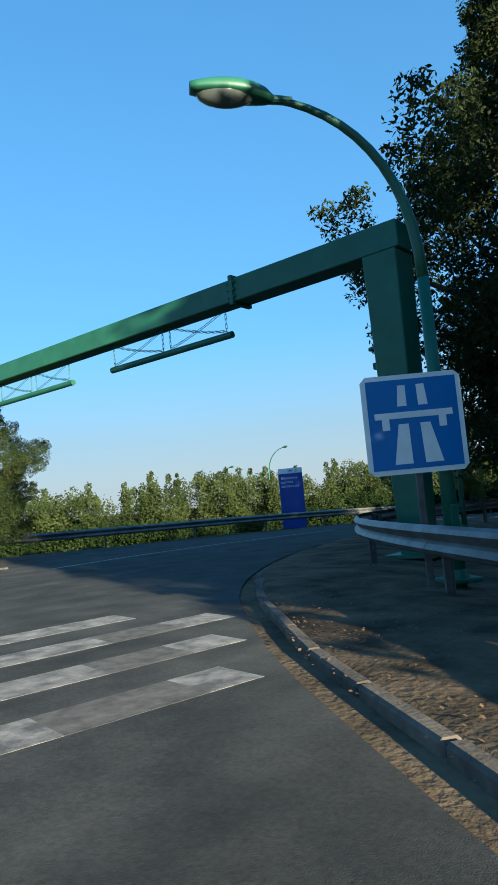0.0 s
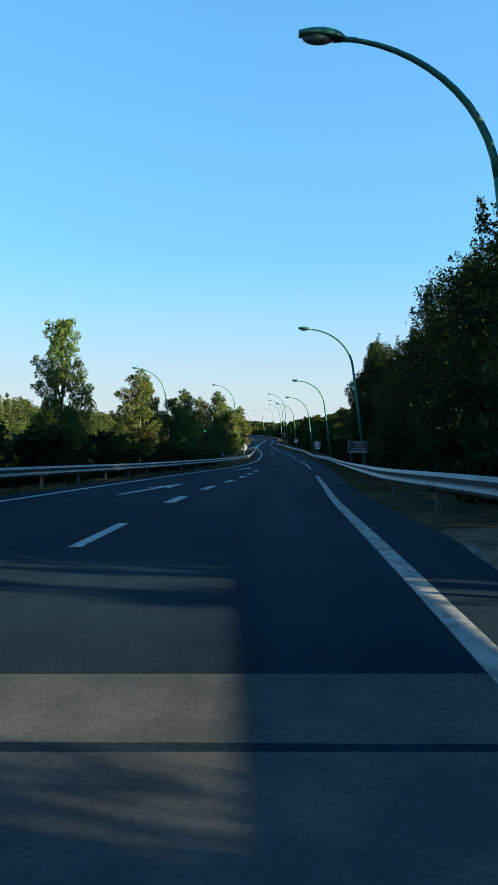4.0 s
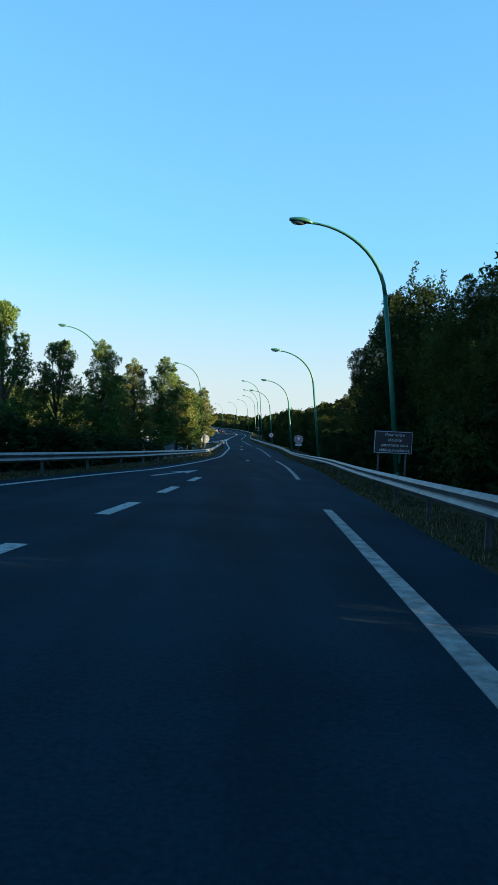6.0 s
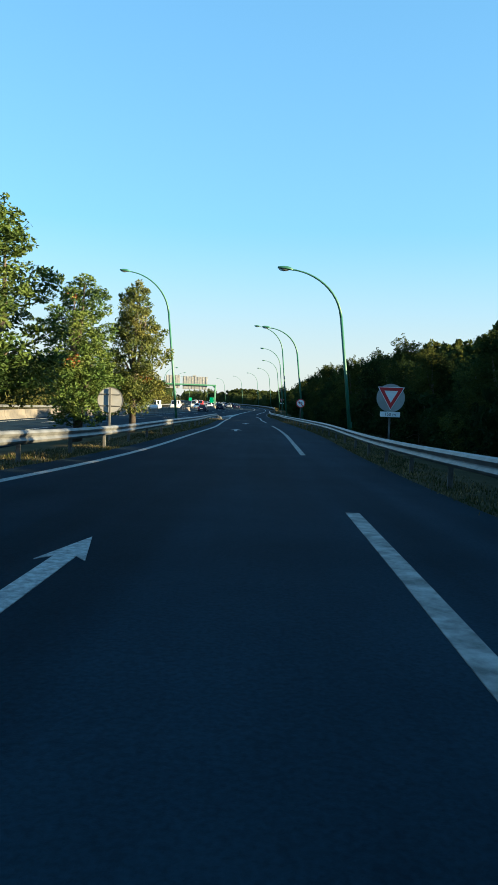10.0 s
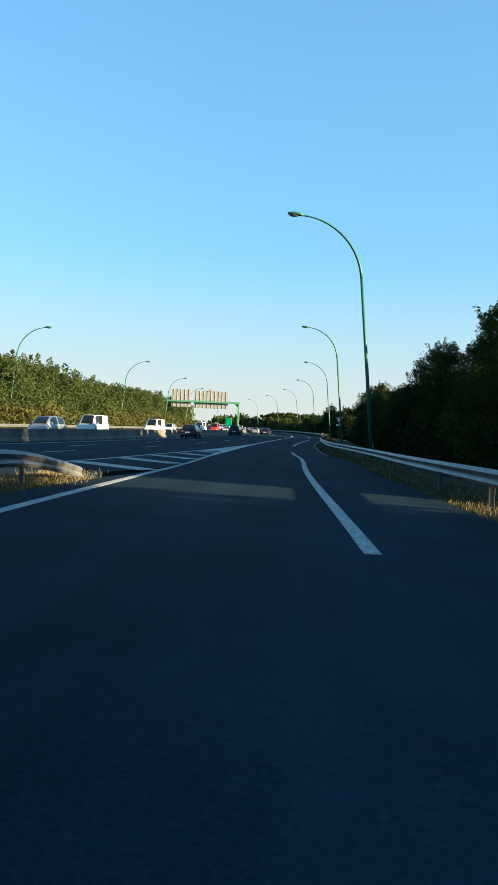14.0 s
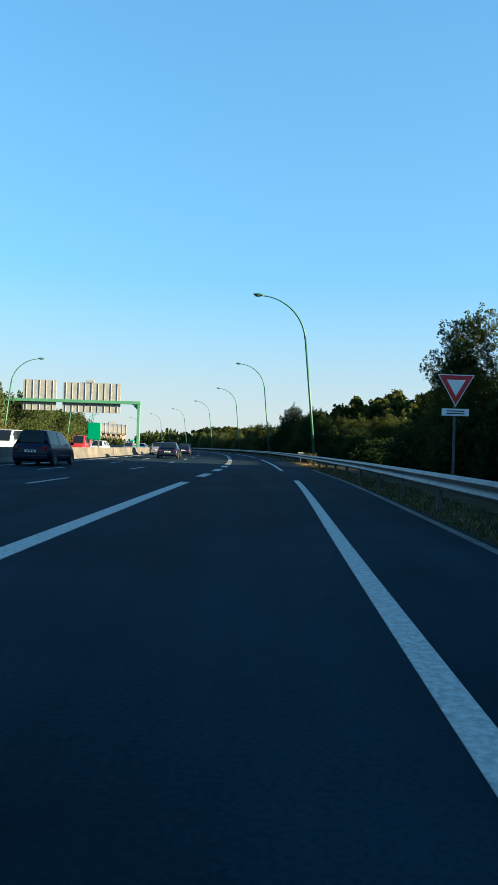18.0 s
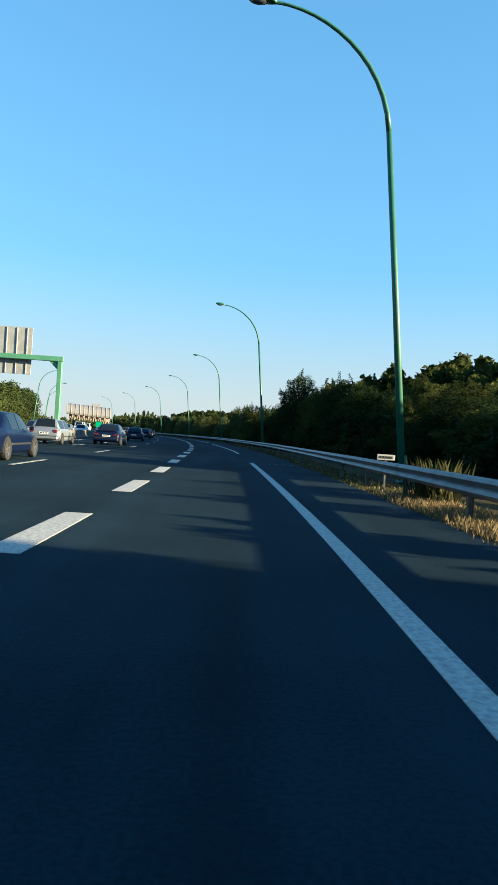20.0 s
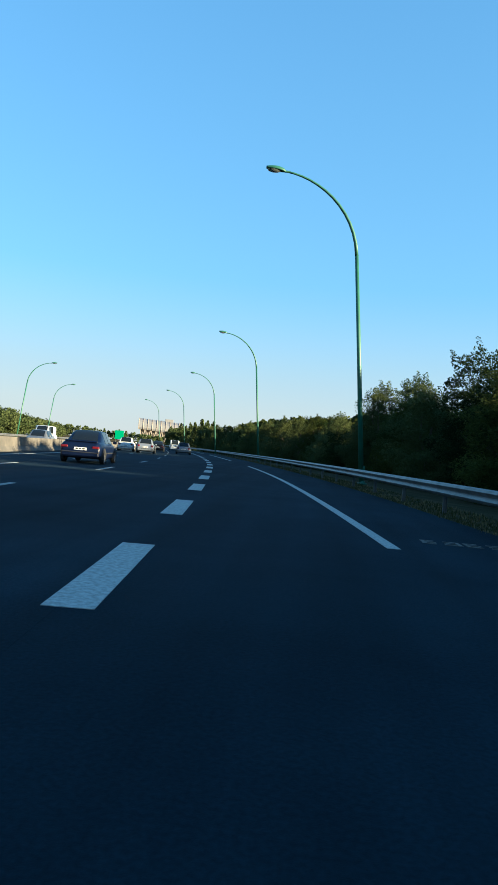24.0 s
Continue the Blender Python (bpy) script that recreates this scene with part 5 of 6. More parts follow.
# surveillance notice
def notice_board():
    g = level(-72)
    th = thing("notice_board", "dark notice board with white lettering on two posts", "road sign", at=pose(1.85, -71.9, g, 0, 0, 0))
    z0, z1 = 3.80 - g, 4.64 - g
    bm = bmesh.new()
    box(bm, -0.72, 0.72, 0, 0.03, z0, z1, bevel=0.01)
    part("panel", bm, BROWN, th)
    bm = bmesh.new()
    for a, b, c, d in ((-0.70, 0.70, z0 + 0.02, z0 + 0.035), (-0.70, 0.70, z1 - 0.035, z1 - 0.02), (-0.70, -0.685, z0 + 0.02, z1 - 0.02), (0.685, 0.70, z0 + 0.02, z1 - 0.02)):
        box(bm, a, b, -0.004, 0.0, c, d)
    part("white_border", bm, WHITE, th)
    for i, w in enumerate(("Pour votre", "sécurité", "autoroute sous", "vidéosurveillance")):
        text_part("lettering", w, 0.165, WHITE, th, (0.05, -0.003, z1 - 0.14 - 0.19 * i))
    for x in (-0.52, 0.5):
        bm = bmesh.new()
        box(bm, x - 0.03, x + 0.03, 0.032, 0.09, -0.3, z1 - 0.05, bevel=0.006)
        part("post", bm, STEEL_DULL, th)


notice_board()


# give-way signs
def triangle(r, cx=0.0, cz=0.0):
    return [(cx + r * math.cos(a), cz + r * math.sin(a)) for a in (radians(30), radians(150), radians(270))]


def give_way(x, y, z, label, disc, plate_words, size):
    g = level(y)
    th = thing("give_way_sign", label, "road sign", "give-way signs", at=pose(x, y, g, 0, 0, 0))
    c = z - g
    sign_post(th, -0.25, c + size * 0.3, y=0.05, w=0.035)
    if disc:
        part("grey_disc", prism(bmesh.new(), circle(0.54, 40, 0, c - 0.12), 0.02, Matrix.Translation((0, 0.02, 0))), SIGN_BACK, th, "plain grey disc behind the triangle")
    r = size / math.sqrt(3)
    part("white_edge", prism(bmesh.new(), triangle(r, 0, c), 0.016), WHITE, th)
    bm = bmesh.new()
    o, i = triangle(r * 0.93, 0, c), triangle(r * 0.52, 0, c)
    for a in range(3):
        b = (a + 1) % 3
        prism(bm, [o[a], o[b], i[b], i[a]], 0.006, Matrix.Translation((0, -0.006, 0)))
    part("red_border", bm, RED, th)
    bm = bmesh.new()
    zz = c - r - 0.16
    box(bm, -0.38, 0.38, -0.004, 0.014, zz - 0.10, zz + 0.10, bevel=0.006)
    pl = part("distance_plate", bm, WHITE, th)
    if plate_words:
        text_part("lettering", plate_words, 0.17, BLACK, pl, (0, -0.007, zz))
    else:
        bm = bmesh.new()
        for k in range(2):
            box(bm, -0.25, 0.25, -0.008, -0.003, zz - 0.05 + k * 0.07, zz - 0.02 + k * 0.07)
        part("lettering", bm, BLACK, pl)


give_way(4.25, -15.6, 3.05, "red and white give-way triangle with distance plate on disc", True, "150 m", 1.02)
give_way(5.6, 120.9, 3.02, "red and white give-way triangle with small plate", False, "", 1.02)


# no left turn
def no_turn(x, y, z, r, turn, label):
    g = ground_height(x, y)
    th = thing("no_turn_sign", label, "road sign", "no-turn signs", at=pose(x, y, g, 0, 0, turn))
    c = z - g
    sign_post(th, -0.2, c + r * 0.6)
    round_plate(th, c, r, WHITE, RED)
    s = r / 0.45
    bm = bars(bmesh.new(), [((0.14 * s, c - 0.22 * s), (0.14 * s, c + 0.06 * s)), ((0.17 * s, c + 0.05 * s), (-0.10 * s, c + 0.05 * s))], 0.075 * s)
    prism(bm, [(-0.26 * s, c + 0.05 * s), (-0.09 * s, c - 0.08 * s), (-0.09 * s, c + 0.18 * s)], 0.006, Matrix.Translation((0, -0.014, 0)))
    part("black_arrow", bm, BLACK, th)
    part("red_slash", bars(bmesh.new(), [((-0.26 * s, c + 0.26 * s), (0.26 * s, c - 0.26 * s))], 0.065 * s, -0.021), RED, th)


no_turn(3.75, 27.9, 2.55, 0.45, 0, "round no-left-turn sign on a steel post")
no_turn(-13.7, -18.6, 1.30, 0.45, 8, "round no-turn sign standing low beside the motorway")


# back of a round sign beside the slip road
def sign_back_disc():
    g = level(-13.3)
    th = thing("round_sign", "grey back of a round road sign on a post", "road sign", at=pose(-6.95, -13.3, g, 0, 0, 0))
    c = 2.42 - g
    bm = bmesh.new()
    box(bm, -0.04, 0.04, -0.075, -0.035, -0.3, c + 0.5, bevel=0.006)
    part("post", bm, STEEL_DULL, th)
    part("disc", prism(bmesh.new(), circle(0.53, 44, 0, c), 0.02), SIGN_BACK, th)
    bm = ring(bmesh.new(), 0.515, 0.54, 0.035)
    bmesh.ops.transform(bm, matrix=Matrix.Translation((0, -0.008, c)), verts=bm.verts[:])
    part("rim", bm, STEEL_DULL, th)
    for dz in (-0.24, 0.24):
        bm = bmesh.new()
        box(bm, -0.42, 0.42, -0.03, -0.002, c + dz - 0.02, c + dz + 0.02, bevel=0.004)
        part("clamp", bm, STEEL_DULL, th)


sign_back_disc()


# green direction signs far along the motorway
def green_sign(x, y, w, z0, z1, turn):
    th = thing("direction_sign", "plain green direction sign panel beside the motorway", "road sign", "direction signs", at=pose(x, y, 0, 0, 0, turn))
    bm = bmesh.new()
    box(bm, -w / 2, w / 2, 0, 0.06, z0, z1, bevel=0.02)
    part("panel", bm, SIGN_GREEN, th)
    for s in (-0.35, 0.35):
        bm = bmesh.new()
        box(bm, s * w - 0.06, s * w + 0.06, 0.065, 0.2, -0.2, z1 - 0.1, bevel=0.01)
        part("post", bm, STEEL_DULL, th)


green_sign(-14.1, 169.2, 1.22, 1.5, 3.15, 0)
green_sign(-39.0, 365.0, 1.8, 1.3, 3.1, 12)


# small distance plate behind the rail
def small_plate():
    th = thing("marker_plate", "small white marker plate with dark lettering behind the rail", "road sign", at=pose(4.98, 157.6, level(157), 0, 0, 0))
    bm = bmesh.new()
    box(bm, -0.22, 0.22, 0, 0.02, 0.76, 0.90, bevel=0.008)
    part("plate", bm, SIGN_BACK, th)
    bm = bmesh.new()
    for k in range(5):
        box(bm, -0.17 + k * 0.07, -0.12 + k * 0.07, -0.006, -0.001, 0.80, 0.86)
    part("lettering", bm, BLACK, th)
    bm = bmesh.new()
    box(bm, -0.02, 0.02, 0.022, 0.05, -0.2, 0.88, bevel=0.004)
    part("post", bm, STEEL_DULL, th)


small_plate()


# ---- long pale building with slanted fins, far ahead ----
def far_building():
    th = thing("grandstand_building", "long pale concrete building with slanted fins and ribbed roof", "building", at=pose(-240, 1386, 0, 0, 0, 12))
    th.scale = (1.55, 1.55, 1.85)
    bm = bmesh.new()
    prism(bm, [(-21, 0), (24, 0), (24, 13), (-23, 13)], 26)
    part("wall", bm, PALE_WALL, th)
    # long overhanging roof, curved like a barrel towards the road
    curve = [(-5.0, 12.6), (-5.6, 14.2), (-5.0, 16.6), (-3.4, 19.0), (-0.8, 21.0), (3.0, 22.4), (10.0, 23.0), (24.0, 23.0), (24.0, 12.6)]
    bm = bmesh.new()
    ends = [[bm.verts.new((xx, a, b - 0.045 * (xx + 25))) for a, b in curve] for xx in (-25.0, 25.0)]
    for k in range(len(curve)):
        bm.faces.new((ends[0][k], ends[1][k], ends[1][(k + 1) % len(curve)], ends[0][(k + 1) % len(curve)]))
    bm.faces.new(ends[0])
    bm.faces.new(list(reversed(ends[1])))
    bmesh.ops.recalc_face_normals(bm, faces=bm.faces[:])
    part("roof", bm, ROOF_GREY, th)
    for i in range(11):
        x = -24.6 + 49.2 * i / 10
        bm = bmesh.new()
        tube(bm, [(x, a - 0.15, b - 0.045 * (x + 25) + 0.1) for a, b in curve[:7]], 0.34, 6)
        part("roof_rib", bm, PALE_WALL, th)
    for i in range(8):
        x = -20 + 42 * i / 7
        for lean in (-2.6, 2.6):
            bm = bmesh.new()
            prism(bm, [(-0.5, 0.0), (0.5, 0.0), (lean + 0.45, 12.8), (lean - 0.45, 12.8)], 1.5, Matrix.Translation((x, -4.2, -0.045 * (x + 25))))
            part("fin", bm, PALE_WALL, th)
    for i in range(7):
        x = -17 + 42 * i / 7
        bm = bmesh.new()
        box(bm, x - 1.2, x + 1.2, -0.08, 0.1, 8.0, 10.5, bevel=0.05)
        part("window", bm, GLASS_DARK, th)
    bm = bmesh.new()
    box(bm, 4, 13, 6, 14, 21, 23.8, bevel=0.1)
    part("plant_room", bm, ROOF_GREY, th)


far_building()


# ---- vehicles ----
def loft(bm, secs):
    """Closed cross-sections along the length joined into a body."""
    rows = [[bm.verts.new(p) for p in s] for s in secs]
    for p, q in zip(rows, rows[1:]):
        n = len(p)
        for k in range(n):
            bm.faces.new((p[k], p[(k + 1) % n], q[(k + 1) % n], q[k]))
    bm.faces.new(list(reversed(rows[0])))
    bm.faces.new(rows[-1])
    bmesh.ops.recalc_face_normals(bm, faces=bm.faces[:])


def wheel_meshes():
    bm = bmesh.new()
    prof = [(0.21, -0.09), (0.29, -0.10), (0.315, -0.08), (0.32, 0.0), (0.315, 0.08), (0.29, 0.10), (0.21, 0.09)]
    n = 22
    rows = [[bm.verts.new((x, r * math.cos(2 * math.pi * i / n), r * math.sin(2 * math.pi * i / n))) for r, x in prof] for i in range(n)]
    for i in range(n):
        p, q = rows[i], rows[(i + 1) % n]
        for k in range(len(prof)):
            bm.faces.new((p[k], p[(k + 1) % len(prof)], q[(k + 1) % len(prof)], q[k]))
    bmesh.ops.recalc_face_normals(bm, faces=bm.faces[:])
    a = bpy.data.meshes.new("tyre")
    bm.to_mesh(a)
    bm.free()
    a.materials.append(TYRE)
    bm = bmesh.new()
    tube(bm, [(-0.07, 0, 0), (0.07, 0, 0)], 0.05, 10)
    for s in range(5):
        an = 2 * math.pi * s / 5
        box(bm, -0.06, 0.06, -0.03, 0.03, 0.03, 0.2, m=Matrix.Rotation(an, 4, "X"))
    ro = [[bm.verts.new((x, r * math.cos(2 * math.pi * i / n), r * math.sin(2 * math.pi * i / n))) for i in range(n)] for x, r in ((-0.085, 0.205), (-0.085, 0.18), (0.085, 0.18), (0.085, 0.205))]
    for p, q in zip(ro, ro[1:] + ro[:1]):
        for i in range(n):
            bm.faces.new((p[i], p[(i + 1) % n], q[(i + 1) % n], q[i]))
    bmesh.ops.recalc_face_normals(bm, faces=bm.faces[:])
    b = bpy.data.meshes.new("rim")
    bm.to_mesh(b)
    bm.free()
    b.materials.append(RIM)
    return a, b


TYRE_M, RIM_M = wheel_meshes()
# length, width, height, belt height, stations of the glasshouse along y (rear to front: rear deck, roof rear, roof front, bonnet), bonnet height, deck height
SHAPES = {
    "saloon": (4.55, 1.76, 1.42, 0.90, (-1.55, -0.85, 0.55, 1.25), 0.86, 0.94),
    "estate": (4.6, 1.78, 1.45, 0.92, (-2.05, -1.75, 0.55, 1.25), 0.86, 0.96),
    "hatchback": (3.95, 1.72, 1.46, 0.92, (-1.75, -1.35, 0.45, 1.10), 0.88, 0.96),
    "people_carrier": (4.4, 1.80, 1.66, 1.02, (-1.98, -1.75, 0.60, 1.55), 0.98, 1.05),
    "van": (4.9, 1.92, 2.02, 1.12, (-2.35, -2.30, 0.95, 1.75), 1.08, 1.15),
}


def car(kind, label, paint, x, y, turn, group):
    L, W, H, B, (gd, gr, gf, gb), bh, dh = SHAPES[kind]
    th = thing("van" if kind == "van" else "car", label, "van" if kind == "van" else "car", group, at=pose(x, y, mlevel(y), 0, 0, turn))
    hw, hl = W / 2, L / 2
    boxy = kind == "van"
    # stations along the length: place, width, underside, shoulder height, top height, width of the top
    st = [(-hl, 0.80, 0.40, dh * 0.60, dh * 0.66, 0.66), (-hl + 0.04, 0.90, 0.33, dh * 0.74, dh * 0.84, 0.74), (-hl + 0.12, 0.945, 0.29, dh * 0.84, dh * 0.95, 0.78), (-hl + 0.30, 0.975, 0.25, dh * 0.90, dh * 0.995, 0.80)]
    if gd > -hl + 0.45:
        st.append((gd - 0.04, 0.995, 0.20, dh * 0.93, dh * 1.005, 0.80))
    st.append((gd, 1.0, 0.20, dh * 0.935, dh * 1.015, 0.80))
    n0 = len(st) - 1
    st += [(gd + (gr - gd) * f, 1.0, 0.20, B * 0.965, dh + (H - dh) * g, 0.80 + ((0.86 if boxy else 0.66) - 0.80) * f) for f, g in ((0.34, 0.42), (0.68, 0.78), (1.0, 0.965))]
    n1 = len(st) - 1
    st += [(gr + (gf - gr) * f, 1.0, 0.18, B * 0.96, H * g, 0.88 if boxy else 0.67) for f, g in ((0.10, 0.99), (0.36, 1.0), (0.52, 1.0), (0.58, 1.0), (0.88, 0.99))]
    n2 = len(st)
    st += [(gf + (gb - gf) * f, 1.0, 0.18, B * 0.96 + (bh * 0.94 - B * 0.96) * f, bh + (H * 0.965 - bh) * g, 0.67 + 0.12 * f) for f, g in ((0.0, 1.0), (0.4, 0.72), (0.75, 0.36), (1.0, 0.03))]
    n3 = len(st) - 1
    st += [(hl - 0.75, 0.985, 0.20, bh * 0.89, bh * 0.965, 0.78), (hl - 0.36, 0.955, 0.22, bh * 0.80, bh * 0.89, 0.74), (hl - 0.12, 0.90, 0.26, bh * 0.66, bh * 0.76, 0.68), (hl - 0.02, 0.84, 0.30, bh * 0.54, bh * 0.62, 0.62), (hl, 0.78, 0.36, bh * 0.46, bh * 0.50, 0.56)]

    def half(yy, w, low, sh, top, tw):
        w *= hw
        tw = min(tw * hw, w * 0.9)
        rise = top - sh
        glass = min(0.05, rise * 0.4)
        return [(w * 0.80, low), (w * 0.95, low + 0.05), (w * 0.995, low + 0.5 * (sh - low) * 0.5), (w, low + 0.62 * (sh - low)), (w * 0.985, sh - 0.14 * (sh - low)), (w * 0.95, sh - 0.03 * (sh - low)), (w * 0.90, sh + glass * 0.6),
                (w * 0.90 + (tw - w * 0.90) * 0.5, sh + rise * 0.50), (tw, top - 0.05 * min(1, rise * 2)), (tw * 0.93, top - 0.016 * min(1, rise * 2)), (tw * 0.80, top), (tw * 0.40, top + 0.018)]
    H_ = [half(*q) for q in st]
    bm = bmesh.new()
    loft(bm, [[(-u, q[0], v) for u, v in h] + [(u, q[0], v) for u, v in reversed(h)] for q, h in zip(st, H_)])
    part("body", bm, paint, th, smooth=True)

    def glass(name, cells, lift):
        """A pane laid 6 mm proud of the body, over cells given by four points each."""
        b2 = bmesh.new()
        for quad in cells:
            b2.faces.new([b2.verts.new(p) for p in quad])
        bmesh.ops.remove_doubles(b2, verts=b2.verts[:], dist=0.001)
        for v in b2.verts:
            v.co += Vector(lift)
        part(name, b2, GLASS_DARK, th, smooth=True)

    def at(i, k, sx=1):
        return Vector((sx * H_[i][k][0], st[i][0], H_[i][k][1]))

    def top_cells(a, b):
        out = []
        for i in range(a, b):
            lo_, hi_ = [at(i, 10, -1), at(i, 11, -1), at(i, 11), at(i, 10)], [at(i + 1, 10, -1), at(i + 1, 11, -1), at(i + 1, 11), at(i + 1, 10)]
            out += [[lo_[c], lo_[c + 1], hi_[c + 1], hi_[c]] for c in range(3)]
        return out
    glass("rear_window", top_cells(n0, n1), (0, -0.006, 0.006))
    glass("windscreen", top_cells(n2, n3), (0, 0.006, 0.006))
    mid = n1 + 3
    for sx in (-1, 1):
        for name, a, b in (("side_window", n1, mid), ("side_window", mid + 1, n2 + 1)):
            if boxy and b == mid:
                continue
            glass(name, [[at(i, k, sx), at(i + 1, k, sx), at(i + 1, k + 1, sx), at(i, k + 1, sx)] for i in range(a, b) for k in (6, 7)], (sx * 0.006, 0, 0.001))
        bm = bmesh.new()
        box(bm, sx * hw - 0.010, sx * hw + 0.010, -hl + 1.25, hl - 1.25, 0.44, 0.50, bevel=0.008)
        part("side_moulding", bm, TRIM_BLACK, th)
        bm = bmesh.new()
        box(bm, sx * (hw + 0.06) - 0.09, sx * (hw + 0.06) + 0.09, gb - 0.42, gb - 0.31, bh + 0.03, bh + 0.16, bevel=0.03)
        part("mirror", bm, paint, th)
        bm = bmesh.new()
        lw, lz, lh = (0.17, dh * 0.74, 0.055) if kind == "saloon" else (0.13, dh * 0.78, 0.10) if not boxy else (0.06, dh * 0.75, 0.17)
        box(bm, sx * hw * 0.74 - lw, sx * hw * 0.74 + lw * 0.75, -hl - 0.004, -hl + 0.16, lz - lh, lz + lh, bevel=0.025)
        part("tail_lamp", bm, LAMP_RED, th)
        bm = bmesh.new()
        box(bm, sx * hw * 0.62 - 0.17, sx * hw * 0.62 + 0.17, hl - 0.20, hl - 0.012, bh * 0.56 - 0.05, bh * 0.56 + 0.06, bevel=0.03)
        part("headlamp", bm, LAMP_CLEAR, th)
        for yy in (-hl + 0.82, hl - 0.80):
            w = new("tyre", TYRE_M)
            w.parent = th
            w.matrix_basis = pose(sx * (hw - 0.055), yy, 0.318)
            ri = new("rim", RIM_M)
            ri.parent = w
            bm = bmesh.new()
            arch = [(0.37 * math.cos(a), 0.33 + 0.37 * math.sin(a)) for a in np.linspace(radians(-19), radians(199), 22)]
            prism(bm, arch, 0.10, Matrix.Translation((sx * hw + (0.004 if sx > 0 else 0.096), yy, 0)) @ Matrix.Rotation(radians(90), 4, "Z"))
            part("wheel_arch", bm, TRIM_BLACK, th)
    for name, y0, y1, wide in (("rear_bumper", -hl - 0.06, -hl + 0.22, 0.90), ("front_bumper", hl - 0.24, hl + 0.05, 0.86)):
        bm = bmesh.new()
        box(bm, -hw * wide, hw * wide, y0, y1, 0.28, 0.53, bevel=0.06)
        bumper = part(name, bm, paint, th)
        bm = bmesh.new()
        box(bm, -hw * wide - 0.006, hw * wide + 0.006, y0 - 0.012, y1 + 0.012, 0.455, 0.50, bevel=0.015)
        part("bumper_strip", bm, TRIM_BLACK, bumper)
    if kind == "saloon":
        bm = bmesh.new()
        box(bm, -hw * 0.78, hw * 0.78, -hl + 0.06, -hl + 0.17, dh * 0.96, dh * 1.035, bevel=0.03)
        part("boot_lip", bm, paint, th)
    for yy, zz in ((-hl - 0.012, dh * 0.66), (hl + 0.058, 0.40)):
        bm = bmesh.new()
        box(bm, -0.26, 0.26, yy - 0.006, yy + 0.006, zz - 0.055, zz + 0.055)
        pl = part("number_plate", bm, PLATE, th)
        bm = bmesh.new()
        for k in range(3):
            sy = yy - 0.009 if yy < 0 else yy + 0.009
            box(bm, -0.19 + k * 0.14, -0.09 + k * 0.14, sy - 0.002, sy + 0.002, zz - 0.03, zz + 0.03)
        part("plate_bars", bm, BLACK, pl)
    return th


P_NAVY, P_SILVER, P_WHITE = car_paint("navy car paint", (0.003, 0.007, 0.026), 0.0), car_paint("silver car paint", (0.24, 0.265, 0.29), 0.5), car_paint("white car paint", (0.52, 0.53, 0.52), 0.0)
P_BLACK, P_RED, P_GREY = car_paint("black car paint", (0.012, 0.012, 0.014)), car_paint("red car paint", (0.36, 0.03, 0.03)), car_paint("grey car paint", (0.16, 0.17, 0.18), 0.5)


def mway_turn(y):
    return -math.degrees(math.atan2(mway(y + 3) - mway(y - 3), 6))


def on_lane(kind, label, paint, y, off, group="traffic on the motorway", back=False):
    car(kind, label, paint, mway(y) + off, y, mway_turn(y) + (180 if back else 0), group)


on_lane("saloon", "dark navy saloon passing under the sign gantry", P_NAVY, 162.7, -5.35)
on_lane("estate", "silver estate car in the lane beside the barrier", P_SILVER, 182.9, -8.2)
on_lane("saloon", "dark navy saloon with red tail lamps on the motorway", P_NAVY, 257, -5.4)
on_lane("saloon", "dark navy saloon in the lane beside the merging traffic", P_NAVY, 236.8, -5.8)
on_lane("estate", "silver estate car on the motorway lane", P_SILVER, 247.0, -8.9)
on_lane("estate", "silver estate car ahead in the middle lane", P_SILVER, 297.0, -6.0)
on_lane("saloon", "dark blue saloon abreast of the merging lane", P_NAVY, 189.2, -5.6)
on_lane("saloon", "dark navy saloon following in the nearer lane", P_NAVY, 212.8, -5.8)
on_lane("estate", "silver estate car beside the concrete barrier", P_SILVER, 217.5, -9.0)
on_lane("hatchback", "dark navy hatchback on the motorway lane", P_NAVY, 102, -8.6)
on_lane("people_carrier", "dark navy people carrier on the motorway", P_NAVY, 136, -8.5)
for y, o, k, lb, pt in ((300, -8.3, "hatchback", "white hatchback far along the motorway", P_WHITE), (318, -5.3, "saloon", "black saloon far along the motorway", P_BLACK), (312, -1.9, "estate", "grey estate car far along the motorway", P_GREY), (346, -5.3, "hatchback", "silver hatchback far along the motorway", P_SILVER), (362, -1.9, "van", "white van far along the motorway", P_WHITE)):
    on_lane(k, lb, pt, y, o)
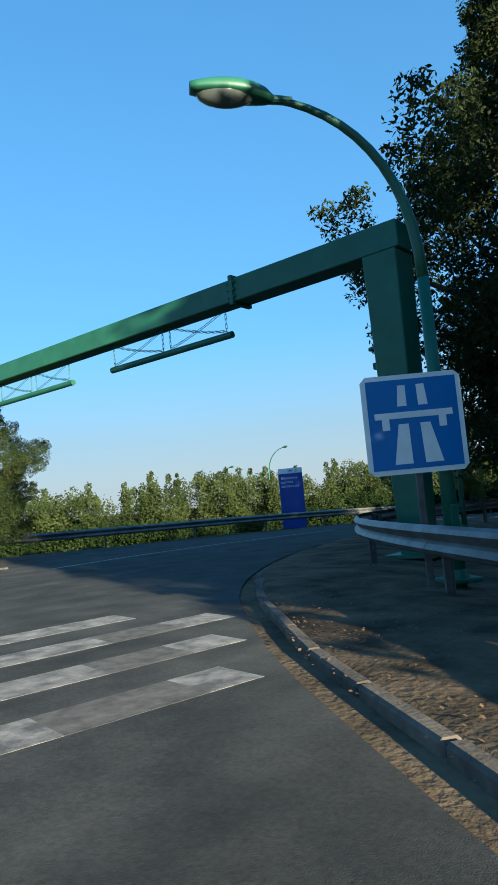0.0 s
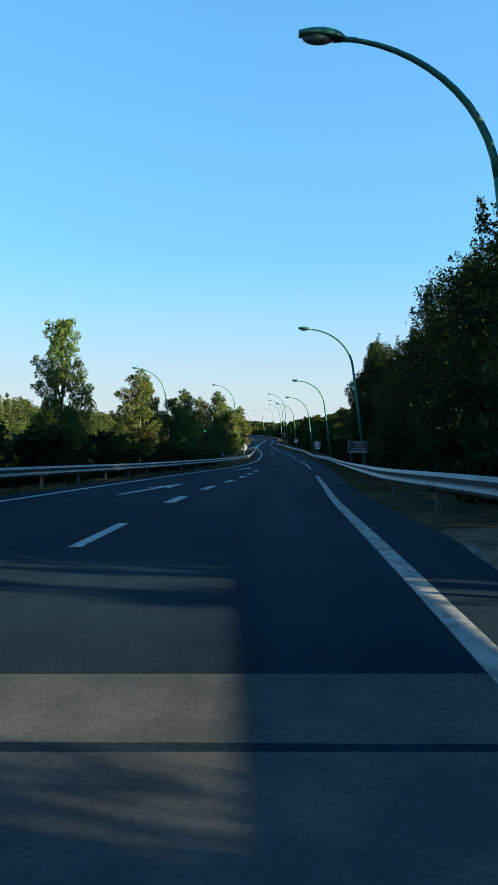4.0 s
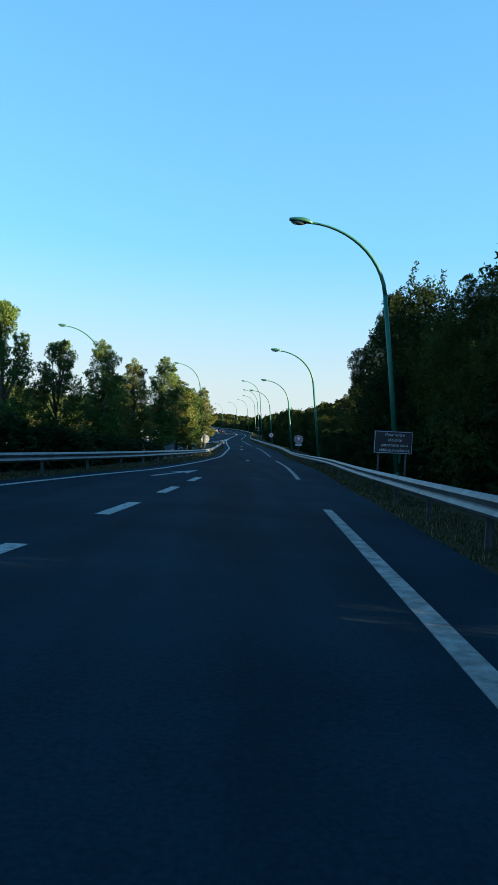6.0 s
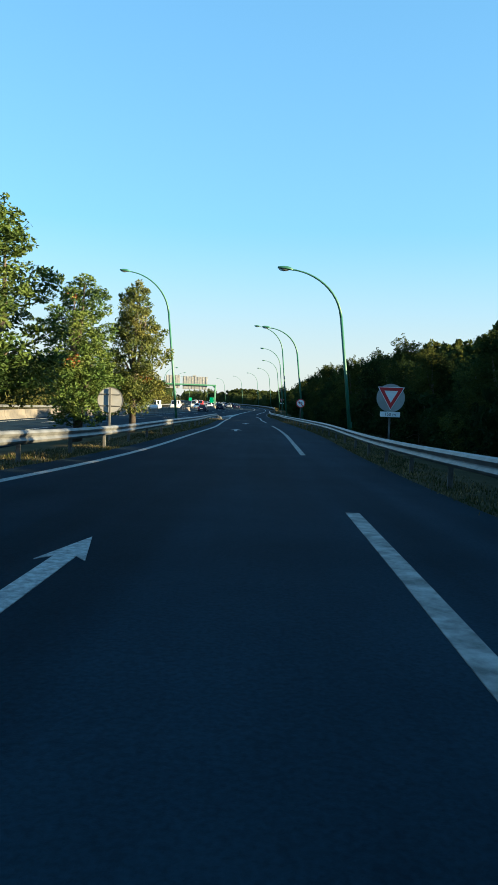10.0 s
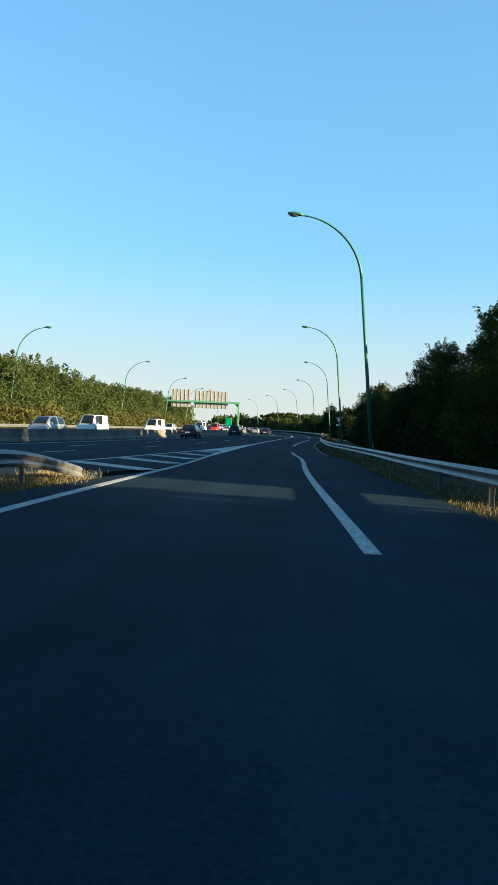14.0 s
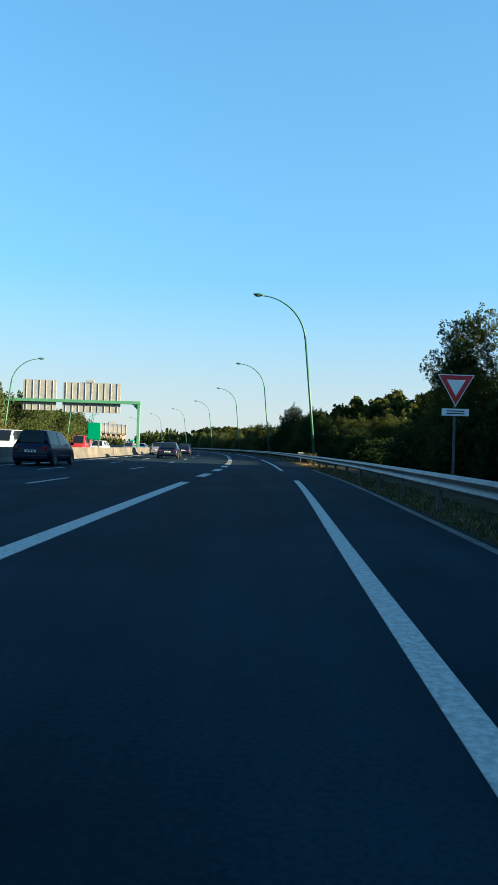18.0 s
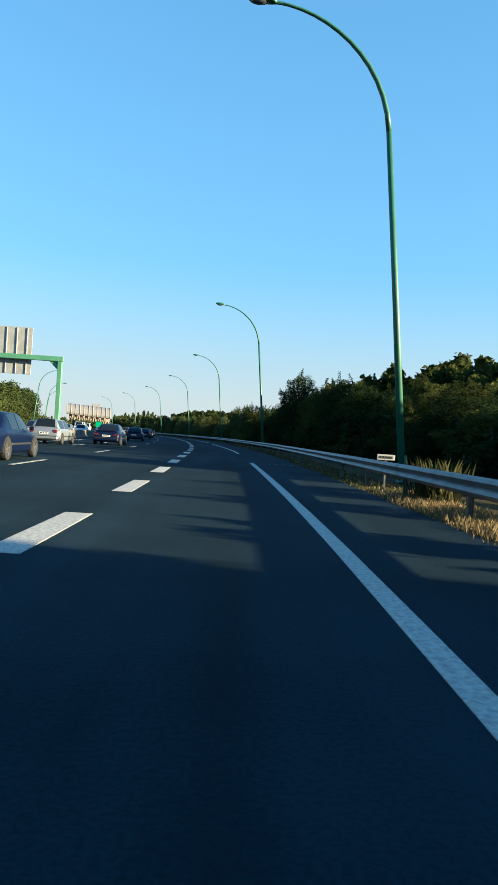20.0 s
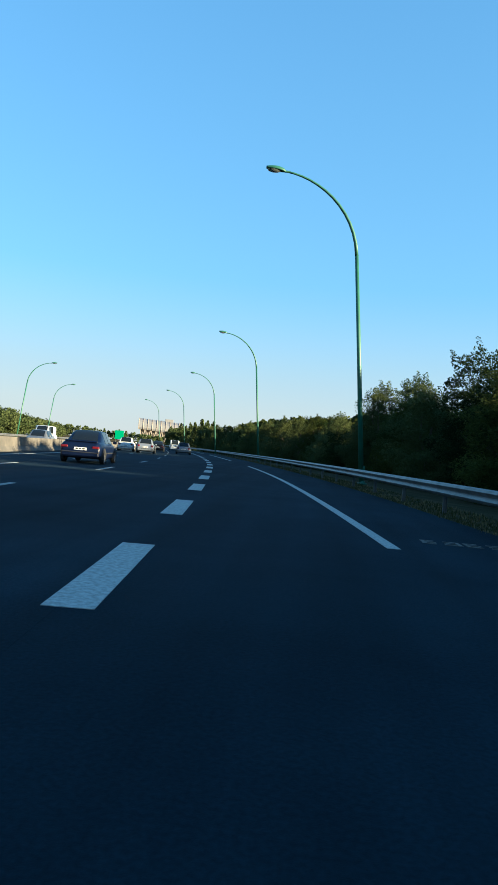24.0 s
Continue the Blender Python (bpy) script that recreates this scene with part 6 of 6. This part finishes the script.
for y, o, k, lb, pt in ((73, -18, "people_carrier", "dark blue people carrier on the far carriageway", P_NAVY), (85, -17.6, "people_carrier", "silver people carrier on the far carriageway", P_SILVER), (96, -17.6, "van", "white van on the far carriageway", P_WHITE), (103, -20.5, "hatchback", "small white hatchback on the far carriageway", P_WHITE), (121, -17.6, "van", "white van with dark windscreen on the far carriageway", P_WHITE),
                        (134, -14.2, "hatchback", "white hatchback beyond the concrete barrier", P_WHITE), (143, -20.6, "hatchback", "white hatchback in the outer far lane", P_WHITE), (157, -17.6, "van", "white van travelling beyond the barrier", P_WHITE), (177, -14.2, "estate", "white estate car beyond the barrier", P_WHITE), (184, -17.6, "van", "red van beyond the barrier", P_RED), (204, -14.2, "saloon", "grey saloon beyond the barrier", P_GREY),
                        (236, -14.4, "hatchback", "white hatchback beside the barrier end", P_WHITE), (246, -17.6, "saloon", "silver saloon on the far carriageway", P_SILVER), (268, -17.8, "van", "tall white van on the far carriageway", P_WHITE), (283, -14.3, "saloon", "dark grey saloon on the far carriageway", P_GREY), (300, -17.6, "van", "white van far off on the far carriageway", P_WHITE), (15, -14.4, "van", "white van seen past the embankment trees", P_WHITE), (-22, -17.6, "saloon", "red saloon seen past the embankment trees", P_RED)):
    on_lane(k, lb, pt, y, o, "traffic on the far carriageway", True)

# ---- grass and litter on the verges ----
def blades(name, label, mat, spots, seed, h0, h1, w):
    rg = np.random.default_rng(seed)
    verts, faces = [], []
    for x, y, z in spots:
        for _ in range(4):
            bx, by = x + rg.normal() * 0.10, y + rg.normal() * 0.10
            a = rg.uniform(0, 6.283)
            hh = rg.uniform(h0, h1)
            lx, ly = math.cos(a) * hh * 0.35, math.sin(a) * hh * 0.35
            b = len(verts)
            verts += [(bx - math.sin(a) * w, by + math.cos(a) * w, z), (bx + math.sin(a) * w, by - math.cos(a) * w, z), (bx + lx * 0.4 + math.sin(a) * w * 0.6, by + ly * 0.4 - math.cos(a) * w * 0.6, z + hh * 0.65), (bx + lx, by + ly, z + hh)]
            faces += [(b, b + 1, b + 2), (b, b + 2, b + 3)]
    me = bpy.data.meshes.new(name)
    me.from_pydata(verts, [], faces)
    me.materials.append(mat)
    ob = new(name, me)
    tagged(ob, label, "grass", kind="stuff")


gr = np.random.default_rng(77)
right_spots = []
for _ in range(30000):
    y = -100 + 440 * gr.uniform()
    x = right_edge(y) + gr.uniform(0.03, 1.7)
    right_spots.append((x, y, ground_height(x, y) - 0.03))
left_spots = []
for _ in range(11000):
    y = gr.uniform(-112, 40)
    x = left_line(y) - gr.uniform(0.95, 2.7)
    left_spots.append((x, y, ground_height(x, y) - 0.03))
blades("verge_grass", "short green and dry grass under the guard rail", BLADE, [q for i, q in enumerate(right_spots + left_spots) if i % 5], 1, 0.02, 0.085, 0.013)
blades("verge_grass", "dry straw coloured grass along the road edge", STRAW, right_spots[::5] + left_spots[::5], 2, 0.03, 0.11, 0.009)
tuft = []
for _ in range(900):
    a, r = gr.uniform(0, 6.283), abs(gr.normal()) * 0.9
    tuft.append((min(-4.75, -5.75 + math.cos(a) * r * 0.5), 41.0 + math.sin(a) * r * 1.6, level(41) - 0.04))
for cy in (35.5, 37.5, 149.5, 151.0, 152.5, 154.0, 155.5):
    for _ in range(260):
        tuft.append((right_edge(cy) + gr.uniform(0.1, 1.3), cy + gr.normal() * 1.0, level(cy) - 0.04))
blades("dry_grass_tuft", "tall sunlit dry grass tufts by the rail", STRAW, tuft, 3, 0.06, 0.20, 0.007)


weeds = []
for _ in range(45):
    weeds.append((5.45 + gr.normal() * 0.18, 155.0 + gr.normal() * 0.3, level(155) - 0.04))
blades("tall_weeds", "tall sunlit weeds growing behind the guard rail", BLADE, weeds, 4, 0.35, 1.0, 0.006)


def litter():
    rg = np.random.default_rng(9)
    verts, faces = [], []
    for p, d in along(KERB_LINE, 0.06):
        if p.y > -133 or p.y < -142:
            continue
        n = 9 if -140.6 < p.y < -137.6 else 3
        for _ in range(n):
            q = p + Vector((d.y, -d.x, 0)) * abs(rg.normal()) * (0.55 if rg.uniform() < 0.7 else 1.5) + Vector((d.y, -d.x, 0)) * 0.12
            z = level(q.y) + 0.065 + rg.uniform(0, 0.02)
            a = rg.uniform(0, 6.283)
            s = rg.uniform(0.009, 0.02)
            u, v = Vector((math.cos(a), math.sin(a), rg.uniform(-0.5, 0.5))) * s, Vector((-math.sin(a), math.cos(a), rg.uniform(-0.5, 0.5))) * s * 0.6
            b = len(verts)
            for c in (q - u, q + v, q + u, q - v):
                verts.append((c.x, c.y, z + c.z - q.z))
            faces.append((b, b + 1, b + 2, b + 3))
    me = bpy.data.meshes.new("fallen_leaves")
    me.from_pydata(verts, [], faces)
    me.materials.append(LITTER)
    tagged(new("fallen_leaves", me), "dry fallen leaves gathered along the kerb", "fallen leaves", kind="stuff")


litter()
